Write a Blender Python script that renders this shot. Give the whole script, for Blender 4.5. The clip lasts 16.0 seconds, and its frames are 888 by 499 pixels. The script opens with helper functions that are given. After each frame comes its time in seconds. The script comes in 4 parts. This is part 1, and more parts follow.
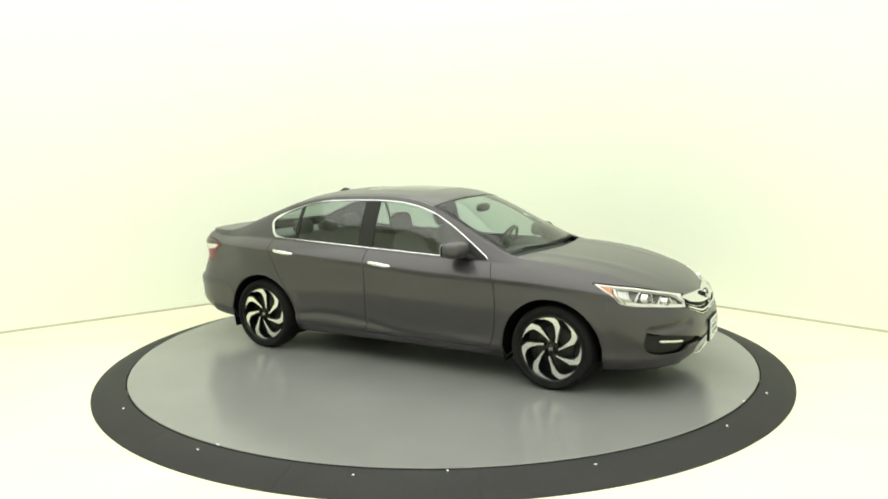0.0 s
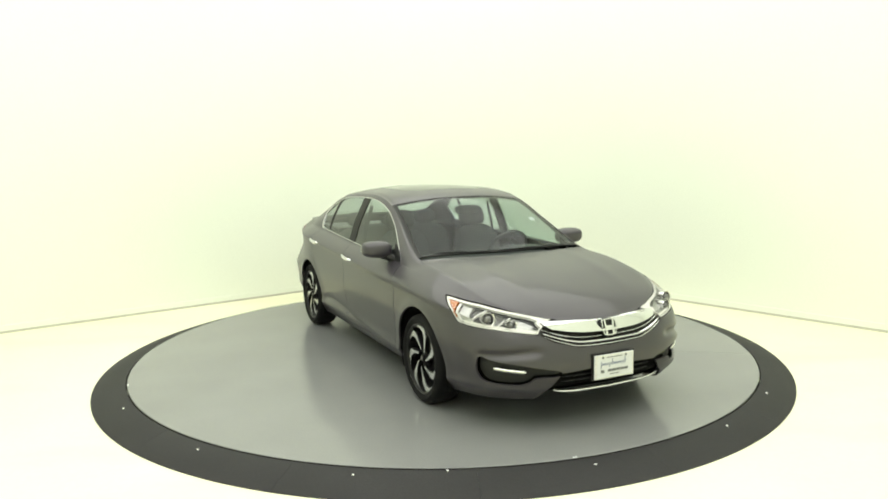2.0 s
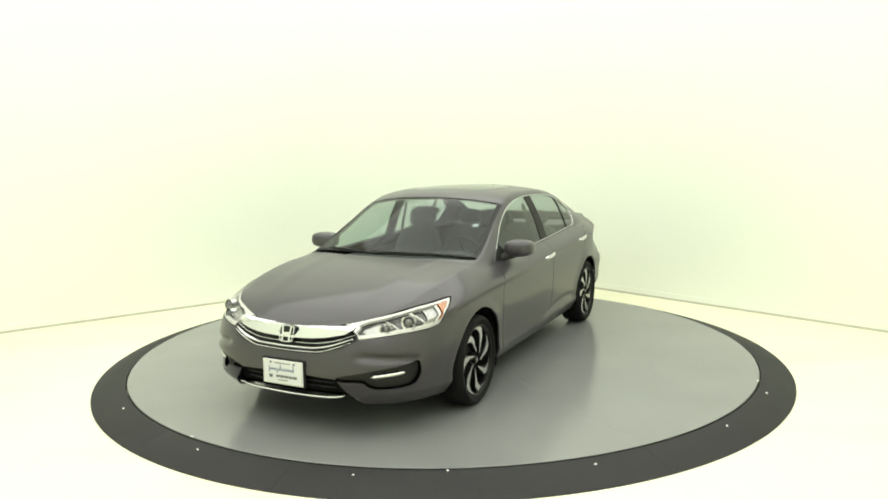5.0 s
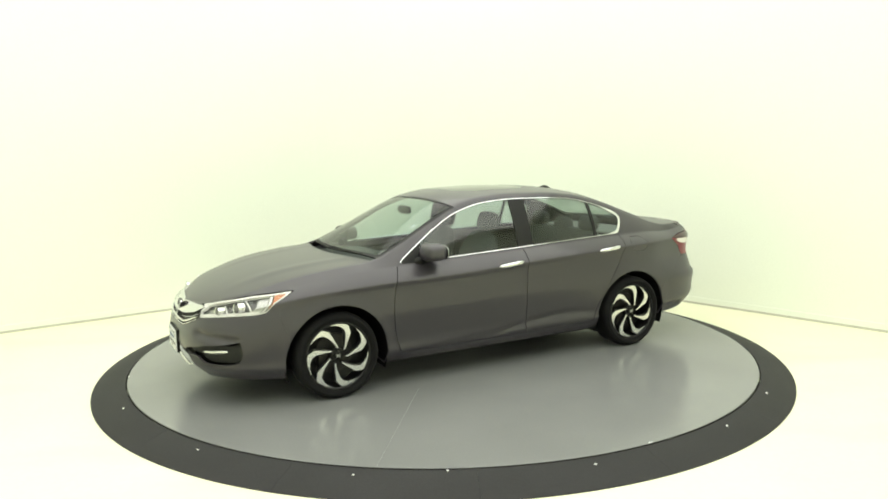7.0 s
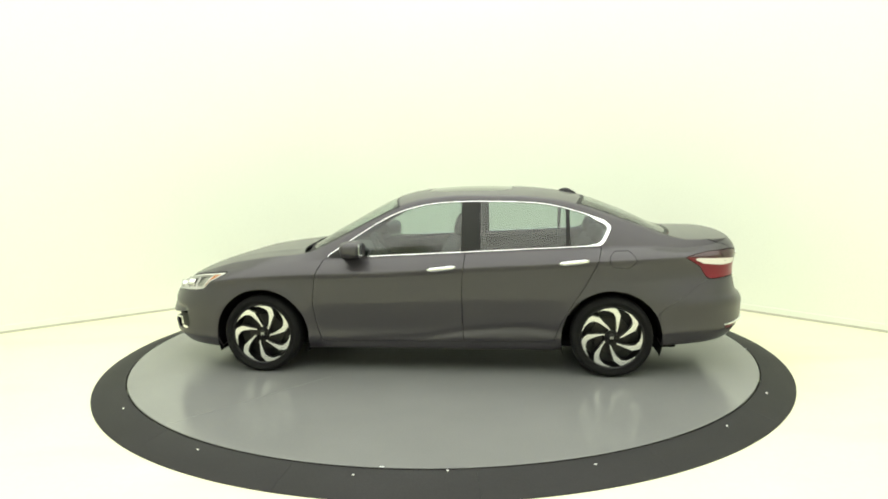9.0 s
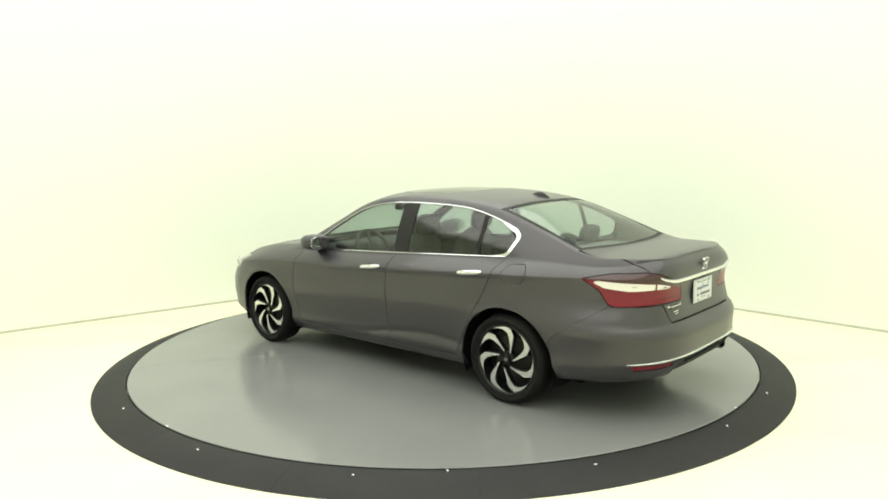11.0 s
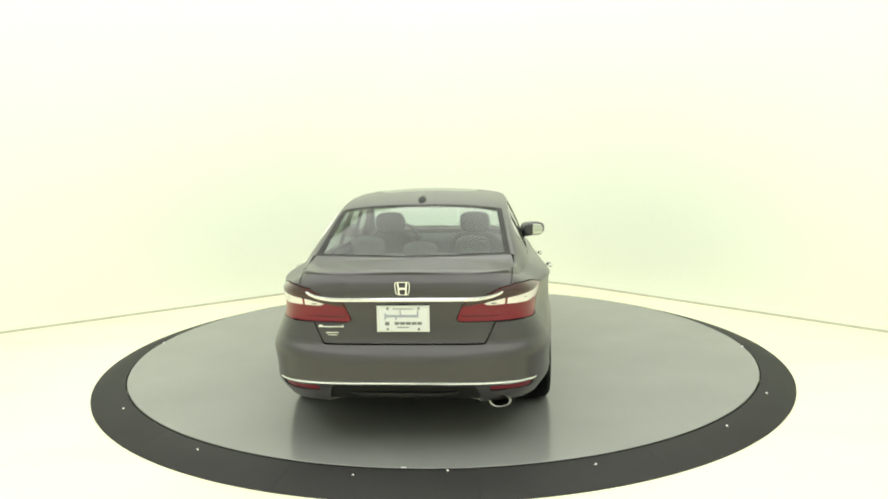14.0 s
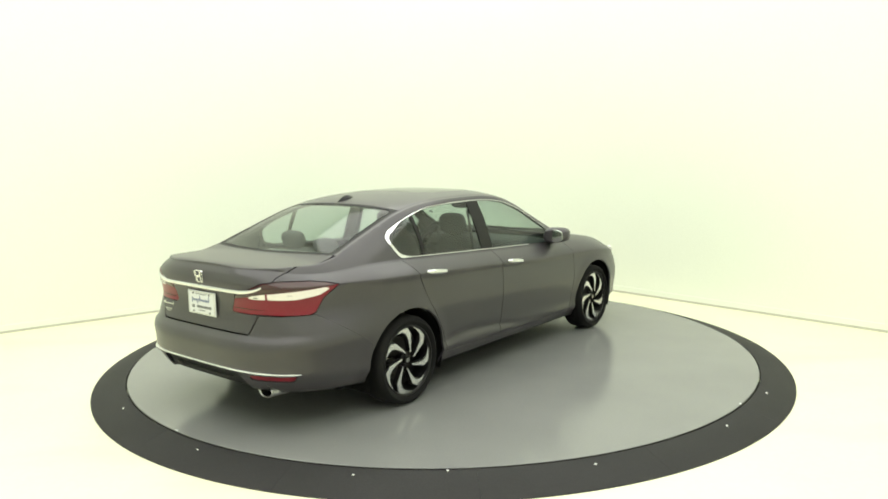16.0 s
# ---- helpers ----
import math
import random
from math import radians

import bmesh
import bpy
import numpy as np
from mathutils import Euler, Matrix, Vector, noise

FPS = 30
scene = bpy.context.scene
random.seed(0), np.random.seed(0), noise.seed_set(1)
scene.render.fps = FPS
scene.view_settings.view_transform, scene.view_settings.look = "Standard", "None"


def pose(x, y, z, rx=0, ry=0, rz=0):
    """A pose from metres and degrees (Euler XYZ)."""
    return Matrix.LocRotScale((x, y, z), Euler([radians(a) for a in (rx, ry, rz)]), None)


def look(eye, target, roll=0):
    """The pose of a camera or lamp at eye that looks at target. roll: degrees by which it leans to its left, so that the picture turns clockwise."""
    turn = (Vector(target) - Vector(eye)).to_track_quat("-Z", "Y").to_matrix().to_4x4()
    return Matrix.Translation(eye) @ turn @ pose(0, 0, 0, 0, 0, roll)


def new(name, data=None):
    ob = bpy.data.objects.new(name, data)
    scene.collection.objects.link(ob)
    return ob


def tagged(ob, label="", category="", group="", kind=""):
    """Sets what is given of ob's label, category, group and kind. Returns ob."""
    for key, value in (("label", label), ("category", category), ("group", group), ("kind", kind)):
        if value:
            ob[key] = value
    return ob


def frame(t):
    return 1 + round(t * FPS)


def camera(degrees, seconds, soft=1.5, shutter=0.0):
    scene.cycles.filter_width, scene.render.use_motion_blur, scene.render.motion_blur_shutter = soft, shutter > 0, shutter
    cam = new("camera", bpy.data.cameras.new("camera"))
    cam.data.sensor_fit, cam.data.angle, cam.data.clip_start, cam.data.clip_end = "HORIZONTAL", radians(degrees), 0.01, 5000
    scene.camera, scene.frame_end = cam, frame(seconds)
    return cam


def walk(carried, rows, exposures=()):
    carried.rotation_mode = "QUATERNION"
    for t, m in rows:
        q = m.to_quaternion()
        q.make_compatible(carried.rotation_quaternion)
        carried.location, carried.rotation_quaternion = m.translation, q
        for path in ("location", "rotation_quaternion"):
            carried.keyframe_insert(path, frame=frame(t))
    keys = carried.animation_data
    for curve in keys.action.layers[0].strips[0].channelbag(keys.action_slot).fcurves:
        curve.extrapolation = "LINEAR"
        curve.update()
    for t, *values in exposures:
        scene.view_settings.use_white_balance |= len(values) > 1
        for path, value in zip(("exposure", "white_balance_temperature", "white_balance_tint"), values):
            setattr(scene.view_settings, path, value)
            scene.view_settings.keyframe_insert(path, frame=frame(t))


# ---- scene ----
# A grey sedan turns on a round platform in a white photo studio.
cam = camera(63.34, 16.0, soft=1.8)
EYE = (0.0, -6.489, 1.712)
VIEW = look(EYE, (0.02, -0.538, 0.9466), -0.92)
walk(cam, [(0.0, VIEW), (16.0, VIEW)])
scene.view_settings.exposure = 0.0

SPIN0, SPIN = math.degrees(-0.5127), math.degrees(-0.3049)   # degrees at the start, degrees a second
OFF = (-0.026, 0.061)                                         # the car's middle from the platform's axis
FLOOR = -0.078                                                # the studio floor; the platform's top is 0
R_DISC, R_RAMP = 2.68, 2.94

# ---- light: a white studio under ceiling softboxes ----
world = bpy.data.worlds.new("studio_world")
scene.world = world
world.use_nodes = True
world.node_tree.nodes["Background"].inputs[0].default_value = (0.9, 1.0, 0.85, 1)
world.node_tree.nodes["Background"].inputs[1].default_value = 0.05


def softbox(name, x, y, z, sx, sy, watts, colour=(0.985, 1.0, 0.955), turn=0):
    lamp = bpy.data.lights.new(name, "AREA")
    lamp.shape, lamp.size, lamp.size_y, lamp.energy, lamp.color = "RECTANGLE", sx, sy, watts, colour
    ob = new(name, lamp)
    ob.matrix_world = pose(x, y, z, 0, 0, turn)
    return ob


CEIL = 4.9
softbox("ceiling_softbox", -0.3, -2.3, CEIL - 0.12, 10.0, 10.0, 625, turn=39.5)


# ---- materials ----
def material(name, colour, rough=0.5, metal=0.0, coat=0.0, grain=0.0, scale=30.0, bump=0.0, spec=0.5, stains=0.0, stain_scale=1.5, coat_rough=0.03):
    """A principled material whose colour varies with fine grain and broad stains, with a fine bump."""
    m = bpy.data.materials.new(name)
    m.use_nodes = True
    nt = m.node_tree
    b = nt.nodes["Principled BSDF"]
    b.inputs["Base Color"].default_value = (*colour, 1)
    b.inputs["Roughness"].default_value = rough
    b.inputs["Metallic"].default_value = metal
    b.inputs["Coat Weight"].default_value = coat
    b.inputs["Coat Roughness"].default_value = coat_rough
    b.inputs["Specular IOR Level"].default_value = spec
    if grain or stains or bump:
        tc = nt.nodes.new("ShaderNodeTexCoord")
        fine = nt.nodes.new("ShaderNodeTexNoise")
        fine.inputs["Scale"].default_value = scale
        fine.inputs["Detail"].default_value = 4
        broad = nt.nodes.new("ShaderNodeTexNoise")
        broad.inputs["Scale"].default_value = stain_scale
        broad.inputs["Detail"].default_value = 3
        for n in (fine, broad):
            nt.links.new(tc.outputs["Object"], n.inputs["Vector"])
        last = None
        for n, amount in ((fine, grain), (broad, stains)):
            if not amount:
                continue
            r = nt.nodes.new("ShaderNodeMapRange")
            r.inputs["From Min"].default_value, r.inputs["From Max"].default_value = 0.3, 0.7
            r.inputs["To Min"].default_value, r.inputs["To Max"].default_value = 1 - amount, 1 + amount
            nt.links.new(n.outputs["Fac"], r.inputs["Value"])
            mul = nt.nodes.new("ShaderNodeVectorMath")
            mul.operation = "SCALE"
            if last is None:
                mul.inputs[0].default_value = colour
            else:
                nt.links.new(last, mul.inputs[0])
            nt.links.new(r.outputs["Result"], mul.inputs["Scale"])
            last = mul.outputs["Vector"]
        if last is not None:
            nt.links.new(last, b.inputs["Base Color"])
        if bump:
            bp = nt.nodes.new("ShaderNodeBump")
            bp.inputs["Strength"].default_value = bump
            bp.inputs["Distance"].default_value = 0.002
            nt.links.new(fine.outputs["Fac"], bp.inputs["Height"])
            nt.links.new(bp.outputs["Normal"], b.inputs["Normal"])
    return m


def glass(name, tint, rough=0.07, sheen=0.07):
    """Thin window glass: mostly see-through, with a mirror's sheen by its angle."""
    m = bpy.data.materials.new(name)
    m.use_nodes = True
    nt = m.node_tree
    nt.nodes.remove(nt.nodes["Principled BSDF"])
    clear = nt.nodes.new("ShaderNodeBsdfTransparent")
    clear.inputs["Color"].default_value = (*tint, 1)
    gloss = nt.nodes.new("ShaderNodeBsdfGlossy")
    gloss.inputs["Roughness"].default_value = rough
    facing = nt.nodes.new("ShaderNodeLayerWeight")
    facing.inputs["Blend"].default_value = 0.5
    power = nt.nodes.new("ShaderNodeMath")
    power.operation = "POWER"
    power.inputs[1].default_value = 5.0
    scale = nt.nodes.new("ShaderNodeMath")
    scale.operation = "MULTIPLY_ADD"
    scale.inputs[1].default_value, scale.inputs[2].default_value = 1.0 - sheen, sheen
    blend = nt.nodes.new("ShaderNodeMixShader")
    nt.links.new(facing.outputs["Facing"], power.inputs[0])
    nt.links.new(power.outputs[0], scale.inputs[0])
    nt.links.new(scale.outputs[0], blend.inputs[0])
    nt.links.new(clear.outputs[0], blend.inputs[1])
    nt.links.new(gloss.outputs[0], blend.inputs[2])
    nt.links.new(blend.outputs[0], nt.nodes["Material Output"].inputs[0])
    return m


WALL = material("white_wall_paint", (0.805, 0.84, 0.744), 0.75, grain=0.015, scale=60, stains=0.012, stain_scale=0.5, bump=0.05)
FLOOR_M = material("white_floor_paint", (0.82, 0.815, 0.60), 0.45, grain=0.02, scale=25, stains=0.03, stain_scale=0.8)


def worn_streaks(m, tan, scale, stretch):
    """Long faint tan scuffs over a material's colour."""
    nt = m.node_tree
    b = nt.nodes["Principled BSDF"]
    was = b.inputs["Base Color"].links[0].from_socket
    tc = nt.nodes.new("ShaderNodeTexCoord")
    mp = nt.nodes.new("ShaderNodeMapping")
    mp.inputs["Scale"].default_value = stretch
    mp.inputs["Rotation"].default_value = (0, 0, 0.25)
    noise = nt.nodes.new("ShaderNodeTexNoise")
    noise.inputs["Scale"].default_value = scale
    noise.inputs["Detail"].default_value = 5
    ramp_n = nt.nodes.new("ShaderNodeMapRange")
    ramp_n.inputs["From Min"].default_value, ramp_n.inputs["From Max"].default_value = 0.50, 0.74
    mix = nt.nodes.new("ShaderNodeMixRGB")
    mix.inputs["Color2"].default_value = (*tan, 1)
    nt.links.new(tc.outputs["Object"], mp.inputs["Vector"])
    nt.links.new(mp.outputs["Vector"], noise.inputs["Vector"])
    nt.links.new(noise.outputs["Fac"], ramp_n.inputs["Value"])
    nt.links.new(ramp_n.outputs["Result"], mix.inputs["Fac"])
    nt.links.new(was, mix.inputs["Color1"])
    nt.links.new(mix.outputs["Color"], b.inputs["Base Color"])


worn_streaks(FLOOR_M, (0.77, 0.73, 0.54), 0.9, (0.5, 1.6, 1.0))
CEIL_M = material("white_ceiling_paint", (0.8, 0.8, 0.76), 0.8, grain=0.02, scale=40)
DISC = material("grey_platform_paint", (0.206, 0.210, 0.208), 0.17, grain=0.03, scale=80, stains=0.05, stain_scale=1.2, bump=0.02)
RUBBER = material("black_rubber_ramp", (0.0185, 0.0175, 0.019), 0.7, spec=0.35, grain=0.2, scale=120, stains=0.12, stain_scale=3, bump=0.25)
PAINT = material("grey_metallic_paint", (0.0455, 0.0408, 0.0485), 0.42, metal=0.3, coat=0.4, coat_rough=0.09, grain=0.06, scale=900, stains=0.02, stain_scale=2)
BLACK = material("black_plastic", (0.008, 0.008, 0.008), 0.55, spec=0.3, grain=0.2, scale=200, bump=0.1)
POCKET = material("matt_black_insert", (0.011, 0.011, 0.011), 0.7, grain=0.15, scale=120)
DARK = material("dark_inner_metal", (0.005, 0.005, 0.005), 0.9, spec=0.1, grain=0.2, scale=40)
CHROME = material("chrome", (0.76, 0.76, 0.79), 0.12, metal=1.0, grain=0.02, scale=50)
TYRE = material("tyre_rubber", (0.007, 0.007, 0.007), 0.85, spec=0.2, grain=0.15, scale=90, bump=0.2)
MACHINED = material("machined_alloy", (0.68, 0.68, 0.70), 0.25, metal=1.0, grain=0.04, scale=300)
RIM_BLACK = material("gloss_black_alloy", (0.006, 0.006, 0.006), 0.35, spec=0.3, grain=0.1, scale=60)
STEEL = material("brake_steel", (0.05, 0.048, 0.046), 0.5, metal=1.0, grain=0.15, scale=120)
LENS_RED = material("red_lamp_lens", (0.165, 0.006, 0.018), 0.3, coat=0.15, spec=0.35, grain=0.1, scale=200)
TAIL_CLEAR = material("clear_tail_band", (0.78, 0.74, 0.71), 0.25, coat=0.3, grain=0.05, scale=90)
LENS_WHITE = material("clear_lamp_lens", (0.68, 0.67, 0.66), 0.25, coat=0.5, grain=0.06, scale=90)
AMBER = material("amber_lens", (0.42, 0.13, 0.025), 0.15, coat=1.0, grain=0.08, scale=120)
LAMP_GREY = material("lamp_inner_grey", (0.10, 0.10, 0.10), 0.35, metal=0.5, grain=0.1, scale=40)
RED_DARK = material("dark_red_lens", (0.032, 0.003, 0.006), 0.2, coat=0.4, grain=0.1, scale=200)
SILVER = material("lamp_reflector", (0.7, 0.7, 0.7), 0.18, metal=1.0, grain=0.05, scale=60)
CLOTH = material("grey_seat_cloth", (0.065, 0.067, 0.066), 0.9, grain=0.15, scale=250, bump=0.2)
# shelf cloth made paler: the rear glass's reflected haze is put into its colour
SHELF = material("hazed_parcel_cloth", (0.22, 0.22, 0.21), 0.95, grain=0.1, scale=200, bump=0.1)
TRIM_M = material("interior_plastic", (0.026, 0.027, 0.026), 0.7, grain=0.12, scale=150, bump=0.1)
WHITE = material("white_plate", (0.66, 0.67, 0.69), 0.4, grain=0.02, scale=60)
INK = material("dark_print", (0.16, 0.165, 0.17), 0.6, grain=0.1, scale=100)
SEAM = material("seam_filler", (0.175, 0.18, 0.178), 0.5, grain=0.2, scale=50)
SHADOW_GREY = material("floor_shadow_gap_grey", (0.50, 0.49, 0.42), 0.7, grain=0.1, scale=20)
GLASS = glass("window_glass", (0.74, 0.81, 0.79), sheen=0.065)
SCREEN = glass("windscreen_glass", (0.70, 0.78, 0.76), sheen=0.03)
GLASS_DARK = glass("tinted_window_glass", (0.60, 0.68, 0.66), sheen=0.075)
CLEAR = glass("lamp_cover", (0.93, 0.93, 0.92), sheen=0.03)
BOWL = material("lamp_bowl", (0.40, 0.40, 0.40), 0.28, metal=1.0, grain=0.25, scale=90)
PROJECTOR = material("projector_glass", (0.10, 0.10, 0.10), 0.08, spec=0.8, coat=0.5, grain=0.05, scale=60)
SUNROOF = material("dark_roof_glass", (0.012, 0.013, 0.013), 0.06, spec=0.7, grain=0.05, scale=40)
BLUE_INK = material("blue_print", (0.16, 0.19, 0.30), 0.6, grain=0.1, scale=100)
MIRROR = material("mirror_glass", (0.50, 0.52, 0.51), 0.02, metal=1.0, grain=0.01)


# ---- mesh helpers ----
def mesh_object(name, bm, mat, parent=None, label="", smooth=True):
    me = bpy.data.meshes.new(name)
    bmesh.ops.recalc_face_normals(bm, faces=bm.faces)
    bm.to_mesh(me)
    bm.free()
    for p in me.polygons:
        p.use_smooth = smooth
    me.materials.append(mat)
    ob = new(name, me)
    if smooth:
        me.set_sharp_from_angle(angle=radians(35))
    if parent is not None:
        ob.parent = parent
    return tagged(ob, label)


def part(name, bm, mat, parent, label="", smooth=True):
    return mesh_object(name, bm, mat, parent, label, smooth)


def box(bm, x0, x1, y0, y1, z0, z1, m=None, bevel=0.0):
    """A box, bevelled if asked, put through the matrix m."""
    mid = ((x0 + x1) / 2, (y0 + y1) / 2, (z0 + z1) / 2)
    made = bmesh.ops.create_cube(bm, size=1.0, matrix=Matrix.Translation(mid) @ Matrix.Diagonal((x1 - x0, y1 - y0, z1 - z0, 1)))
    vs = made["verts"]
    if bevel:
        edges = list({e for v in vs for e in v.link_edges})
        got = bmesh.ops.bevel(bm, geom=edges, offset=bevel, segments=3, profile=0.6, affect="EDGES")
        vs = list({v for f in got["faces"] for v in f.verts} | {v for v in vs if v.is_valid})
    if m is not None:
        bmesh.ops.transform(bm, matrix=m, verts=vs)
    return vs


def lathe(bm, profile, n=48, axis="y", m=None):
    """Turns a profile of (radius, along) round an axis; the ring closes on itself."""
    rings = []
    for r, a in profile:
        ring = []
        for i in range(n):
            c, s = math.cos(2 * math.pi * i / n) * r, math.sin(2 * math.pi * i / n) * r
            co = Vector((c, a, s)) if axis == "y" else Vector((c, s, a))
            ring.append(bm.verts.new(m @ co if m is not None else co))
        rings.append(ring)
    for a, b in zip(rings, rings[1:]):
        for i in range(n):
            j = (i + 1) % n
            bm.faces.new((a[i], a[j], b[j], b[i]))
    return rings


def prism(bm, outline, depth, m=None):
    """A closed 2D outline (x, z), given a thickness along y from 0 to depth."""
    fix = (lambda v: m @ v) if m is not None else (lambda v: v)
    a = [bm.verts.new(fix(Vector((x, 0, z)))) for x, z in outline]
    b = [bm.verts.new(fix(Vector((x, depth, z)))) for x, z in outline]
    bm.faces.new(a)
    bm.faces.new(list(reversed(b)))
    for i in range(len(a)):
        j = (i + 1) % len(a)
        bm.faces.new((a[j], a[i], b[i], b[j]))


def tube(bm, points, radius, n=8, flat=1.0, taper=0.0):
    """A round (or flattened) bar along a run of points."""
    pts = [Vector(p) for p in points]
    rings = []
    for i, p in enumerate(pts):
        way = (pts[min(i + 1, len(pts) - 1)] - pts[max(i - 1, 0)]).normalized()
        side = way.cross(Vector((0, 0, 1)))
        side = side.normalized() if side.length > 1e-4 else Vector((1, 0, 0))
        up = side.cross(way)
        near_end = min(i, len(pts) - 1 - i) / max(len(pts) - 1, 1)
        thin = 0.25 + 0.75 * math.sqrt(min(near_end / taper, 1.0)) if taper else 1.0
        rings.append([bm.verts.new(p + (side * math.cos(2 * math.pi * k / n) * flat + up * math.sin(2 * math.pi * k / n)) * radius * thin) for k in range(n)])
    for a, b in zip(rings, rings[1:]):
        for k in range(n):
            bm.faces.new((a[k], a[(k + 1) % n], b[(k + 1) % n], b[k]))
    bm.faces.new(rings[0])
    bm.faces.new(list(reversed(rings[-1])))


# ---- the studio ----
CORNER = Vector((0.40, 4.92))
ALONG_L, ALONG_R = Vector((-0.795, -0.606)), Vector((0.665, -0.747))
LONG = 11.0
CORNERS = [CORNER, CORNER + ALONG_L * LONG, CORNER + ALONG_L * LONG + ALONG_R * LONG, CORNER + ALONG_R * LONG]


def slab(name, outline, z0, z1, mat, label, category):
    bm = bmesh.new()
    a = [bm.verts.new((x, y, z0)) for x, y in outline]
    b = [bm.verts.new((x, y, z1)) for x, y in outline]
    bm.faces.new(a)
    bm.faces.new(b)
    for i in range(len(a)):
        j = (i + 1) % len(a)
        bm.faces.new((a[i], a[j], b[j], b[i]))
    return tagged(mesh_object(name, bm, mat, smooth=False), label, category, kind="structure")


def room():
    wide = [c + (c - sum(CORNERS, Vector((0, 0))) / 4).normalized() * 0.6 for c in CORNERS]
    slab("floor", wide, FLOOR - 0.2, FLOOR, FLOOR_M, "glossy white painted studio floor", "floor")
    slab("ceiling", wide, CEIL, CEIL + 0.2, CEIL_M, "plain white studio ceiling", "ceiling")
    # the two walls in view meet in a broad round corner
    loop = []
    bend = 2.6
    for i, c in enumerate(CORNERS):
        before, after = (CORNERS[i - 1] - c).normalized(), (CORNERS[(i + 1) % 4] - c).normalized()
        if i:
            loop.append([c])
        else:
            p, q = c + before * bend, c + after * bend
            loop.append([p * (1 - t) ** 2 + c * 2 * t * (1 - t) + q * t * t for t in [k / 24 for k in range(25)]])
    middle = sum(CORNERS, Vector((0, 0))) / 4
    corner = loop[0]
    runs = {"wall_north": corner, "wall_west": [corner[-1], CORNERS[1]], "wall_south": [CORNERS[1], CORNERS[2]], "wall_back": [CORNERS[2], CORNERS[3]], "wall_east": [CORNERS[3], corner[0]]}
    for name, pts in runs.items():
        wall_run(name, pts, middle, 0.0, 0.2, FLOOR, CEIL, WALL, "smooth white painted studio wall", "wall")
        wall_run("baseboard", pts, middle, -0.012, 0.0, FLOOR + 0.022, FLOOR + 0.082, WALL, "low white painted baseboard along the wall", "baseboard")
        # a grey strip whose colour stands for the shadow gap at the wall's foot
        wall_run("trim", pts, middle, -0.016, 0.0, FLOOR, FLOOR + 0.022, SHADOW_GREY, "thin grey strip painted as the shadow gap where wall meets floor", "trim")


def wall_run(name, pts, middle, near, far, z0, z1, mat, label, category):
    """A wall along a run of points, from near to far outwards of it."""
    bm = bmesh.new()
    rows = []
    for i, p in enumerate(pts):
        way = (pts[min(i + 1, len(pts) - 1)] - pts[max(i - 1, 0)]).normalized()
        out = Vector((way.y, -way.x))
        if out.dot(p - middle) < 0:
            out = -out
        rows.append([bm.verts.new((*(p + out * d), z)) for d, z in ((near, z0), (near, z1), (far, z1), (far, z0))])
    for p, q in zip(rows, rows[1:]):
        for k in range(4):
            bm.faces.new((p[k], q[k], q[(k + 1) % 4], p[(k + 1) % 4]))
    bm.faces.new(rows[0])
    bm.faces.new(list(reversed(rows[-1])))
    return tagged(mesh_object(name, bm, mat), label, category, kind="structure")


room()


# ---- the platform ----
def ring_ramp():
    """The fixed black rubber ramp round the platform, in sections, with screws."""
    thing = tagged(new("platform_ramp"), "black rubber ramp ring with small screws round the platform", "ramp")
    thing.location = (0, 0, 0)
    seams = [-86.3, -64.1, -41.0, -18.0, 5.0, 28.0, 51.0, 74.0, 97.0, 120.0, 143.0, 166.0, 189.0, 205.0, 228.5, 251.2]
    for a0, a1 in zip(seams, seams[1:] + [seams[0] + 360]):
        bm = bmesh.new()
        n = 20
        rows = []
        gap = 0.012
        for i in range(n + 1):
            t = radians(a0 + gap + (a1 - a0 - 2 * gap) * i / n)
            c, s = math.cos(t), math.sin(t)
            prof = [(R_DISC + 0.008, -0.012), (R_DISC + 0.012, -0.006), (R_DISC + 0.03, -0.006), (R_RAMP - 0.01, FLOOR + 0.012), (R_RAMP, FLOOR + 0.006), (R_RAMP, FLOOR), (R_DISC + 0.008, FLOOR)]
            rows.append([bm.verts.new((c * r, s * r, z)) for r, z in prof])
        for p, q in zip(rows, rows[1:]):
            for k in range(len(p)):
                bm.faces.new((p[k], q[k], q[(k + 1) % len(p)], p[(k + 1) % len(p)]))
        bm.faces.new(rows[0])
        bm.faces.new(list(reversed(rows[-1])))
        part("ramp_section", bm, RUBBER, thing)
    spots = []
    for a in (-145.4, -122.8, -100.6, -72.1, -49.2, -32.3):
        spots.append((a, 2.758))
    spots.append((-89.7, 2.705))
    for a, r in spots:
        bm = bmesh.new()
        t = radians(a)
        z = -0.006 + (FLOOR + 0.018) * (r - R_DISC - 0.03) / (R_RAMP - R_DISC - 0.04)
        lathe(bm, [(0.0005, 0.006), (0.006, 0.006), (0.009, 0.003), (0.0095, -0.004)], 12, "z", Matrix.Translation((math.cos(t) * r, math.sin(t) * r, z)))
        part("screw", bm, SILVER, thing, "bright screw head")
    return thing


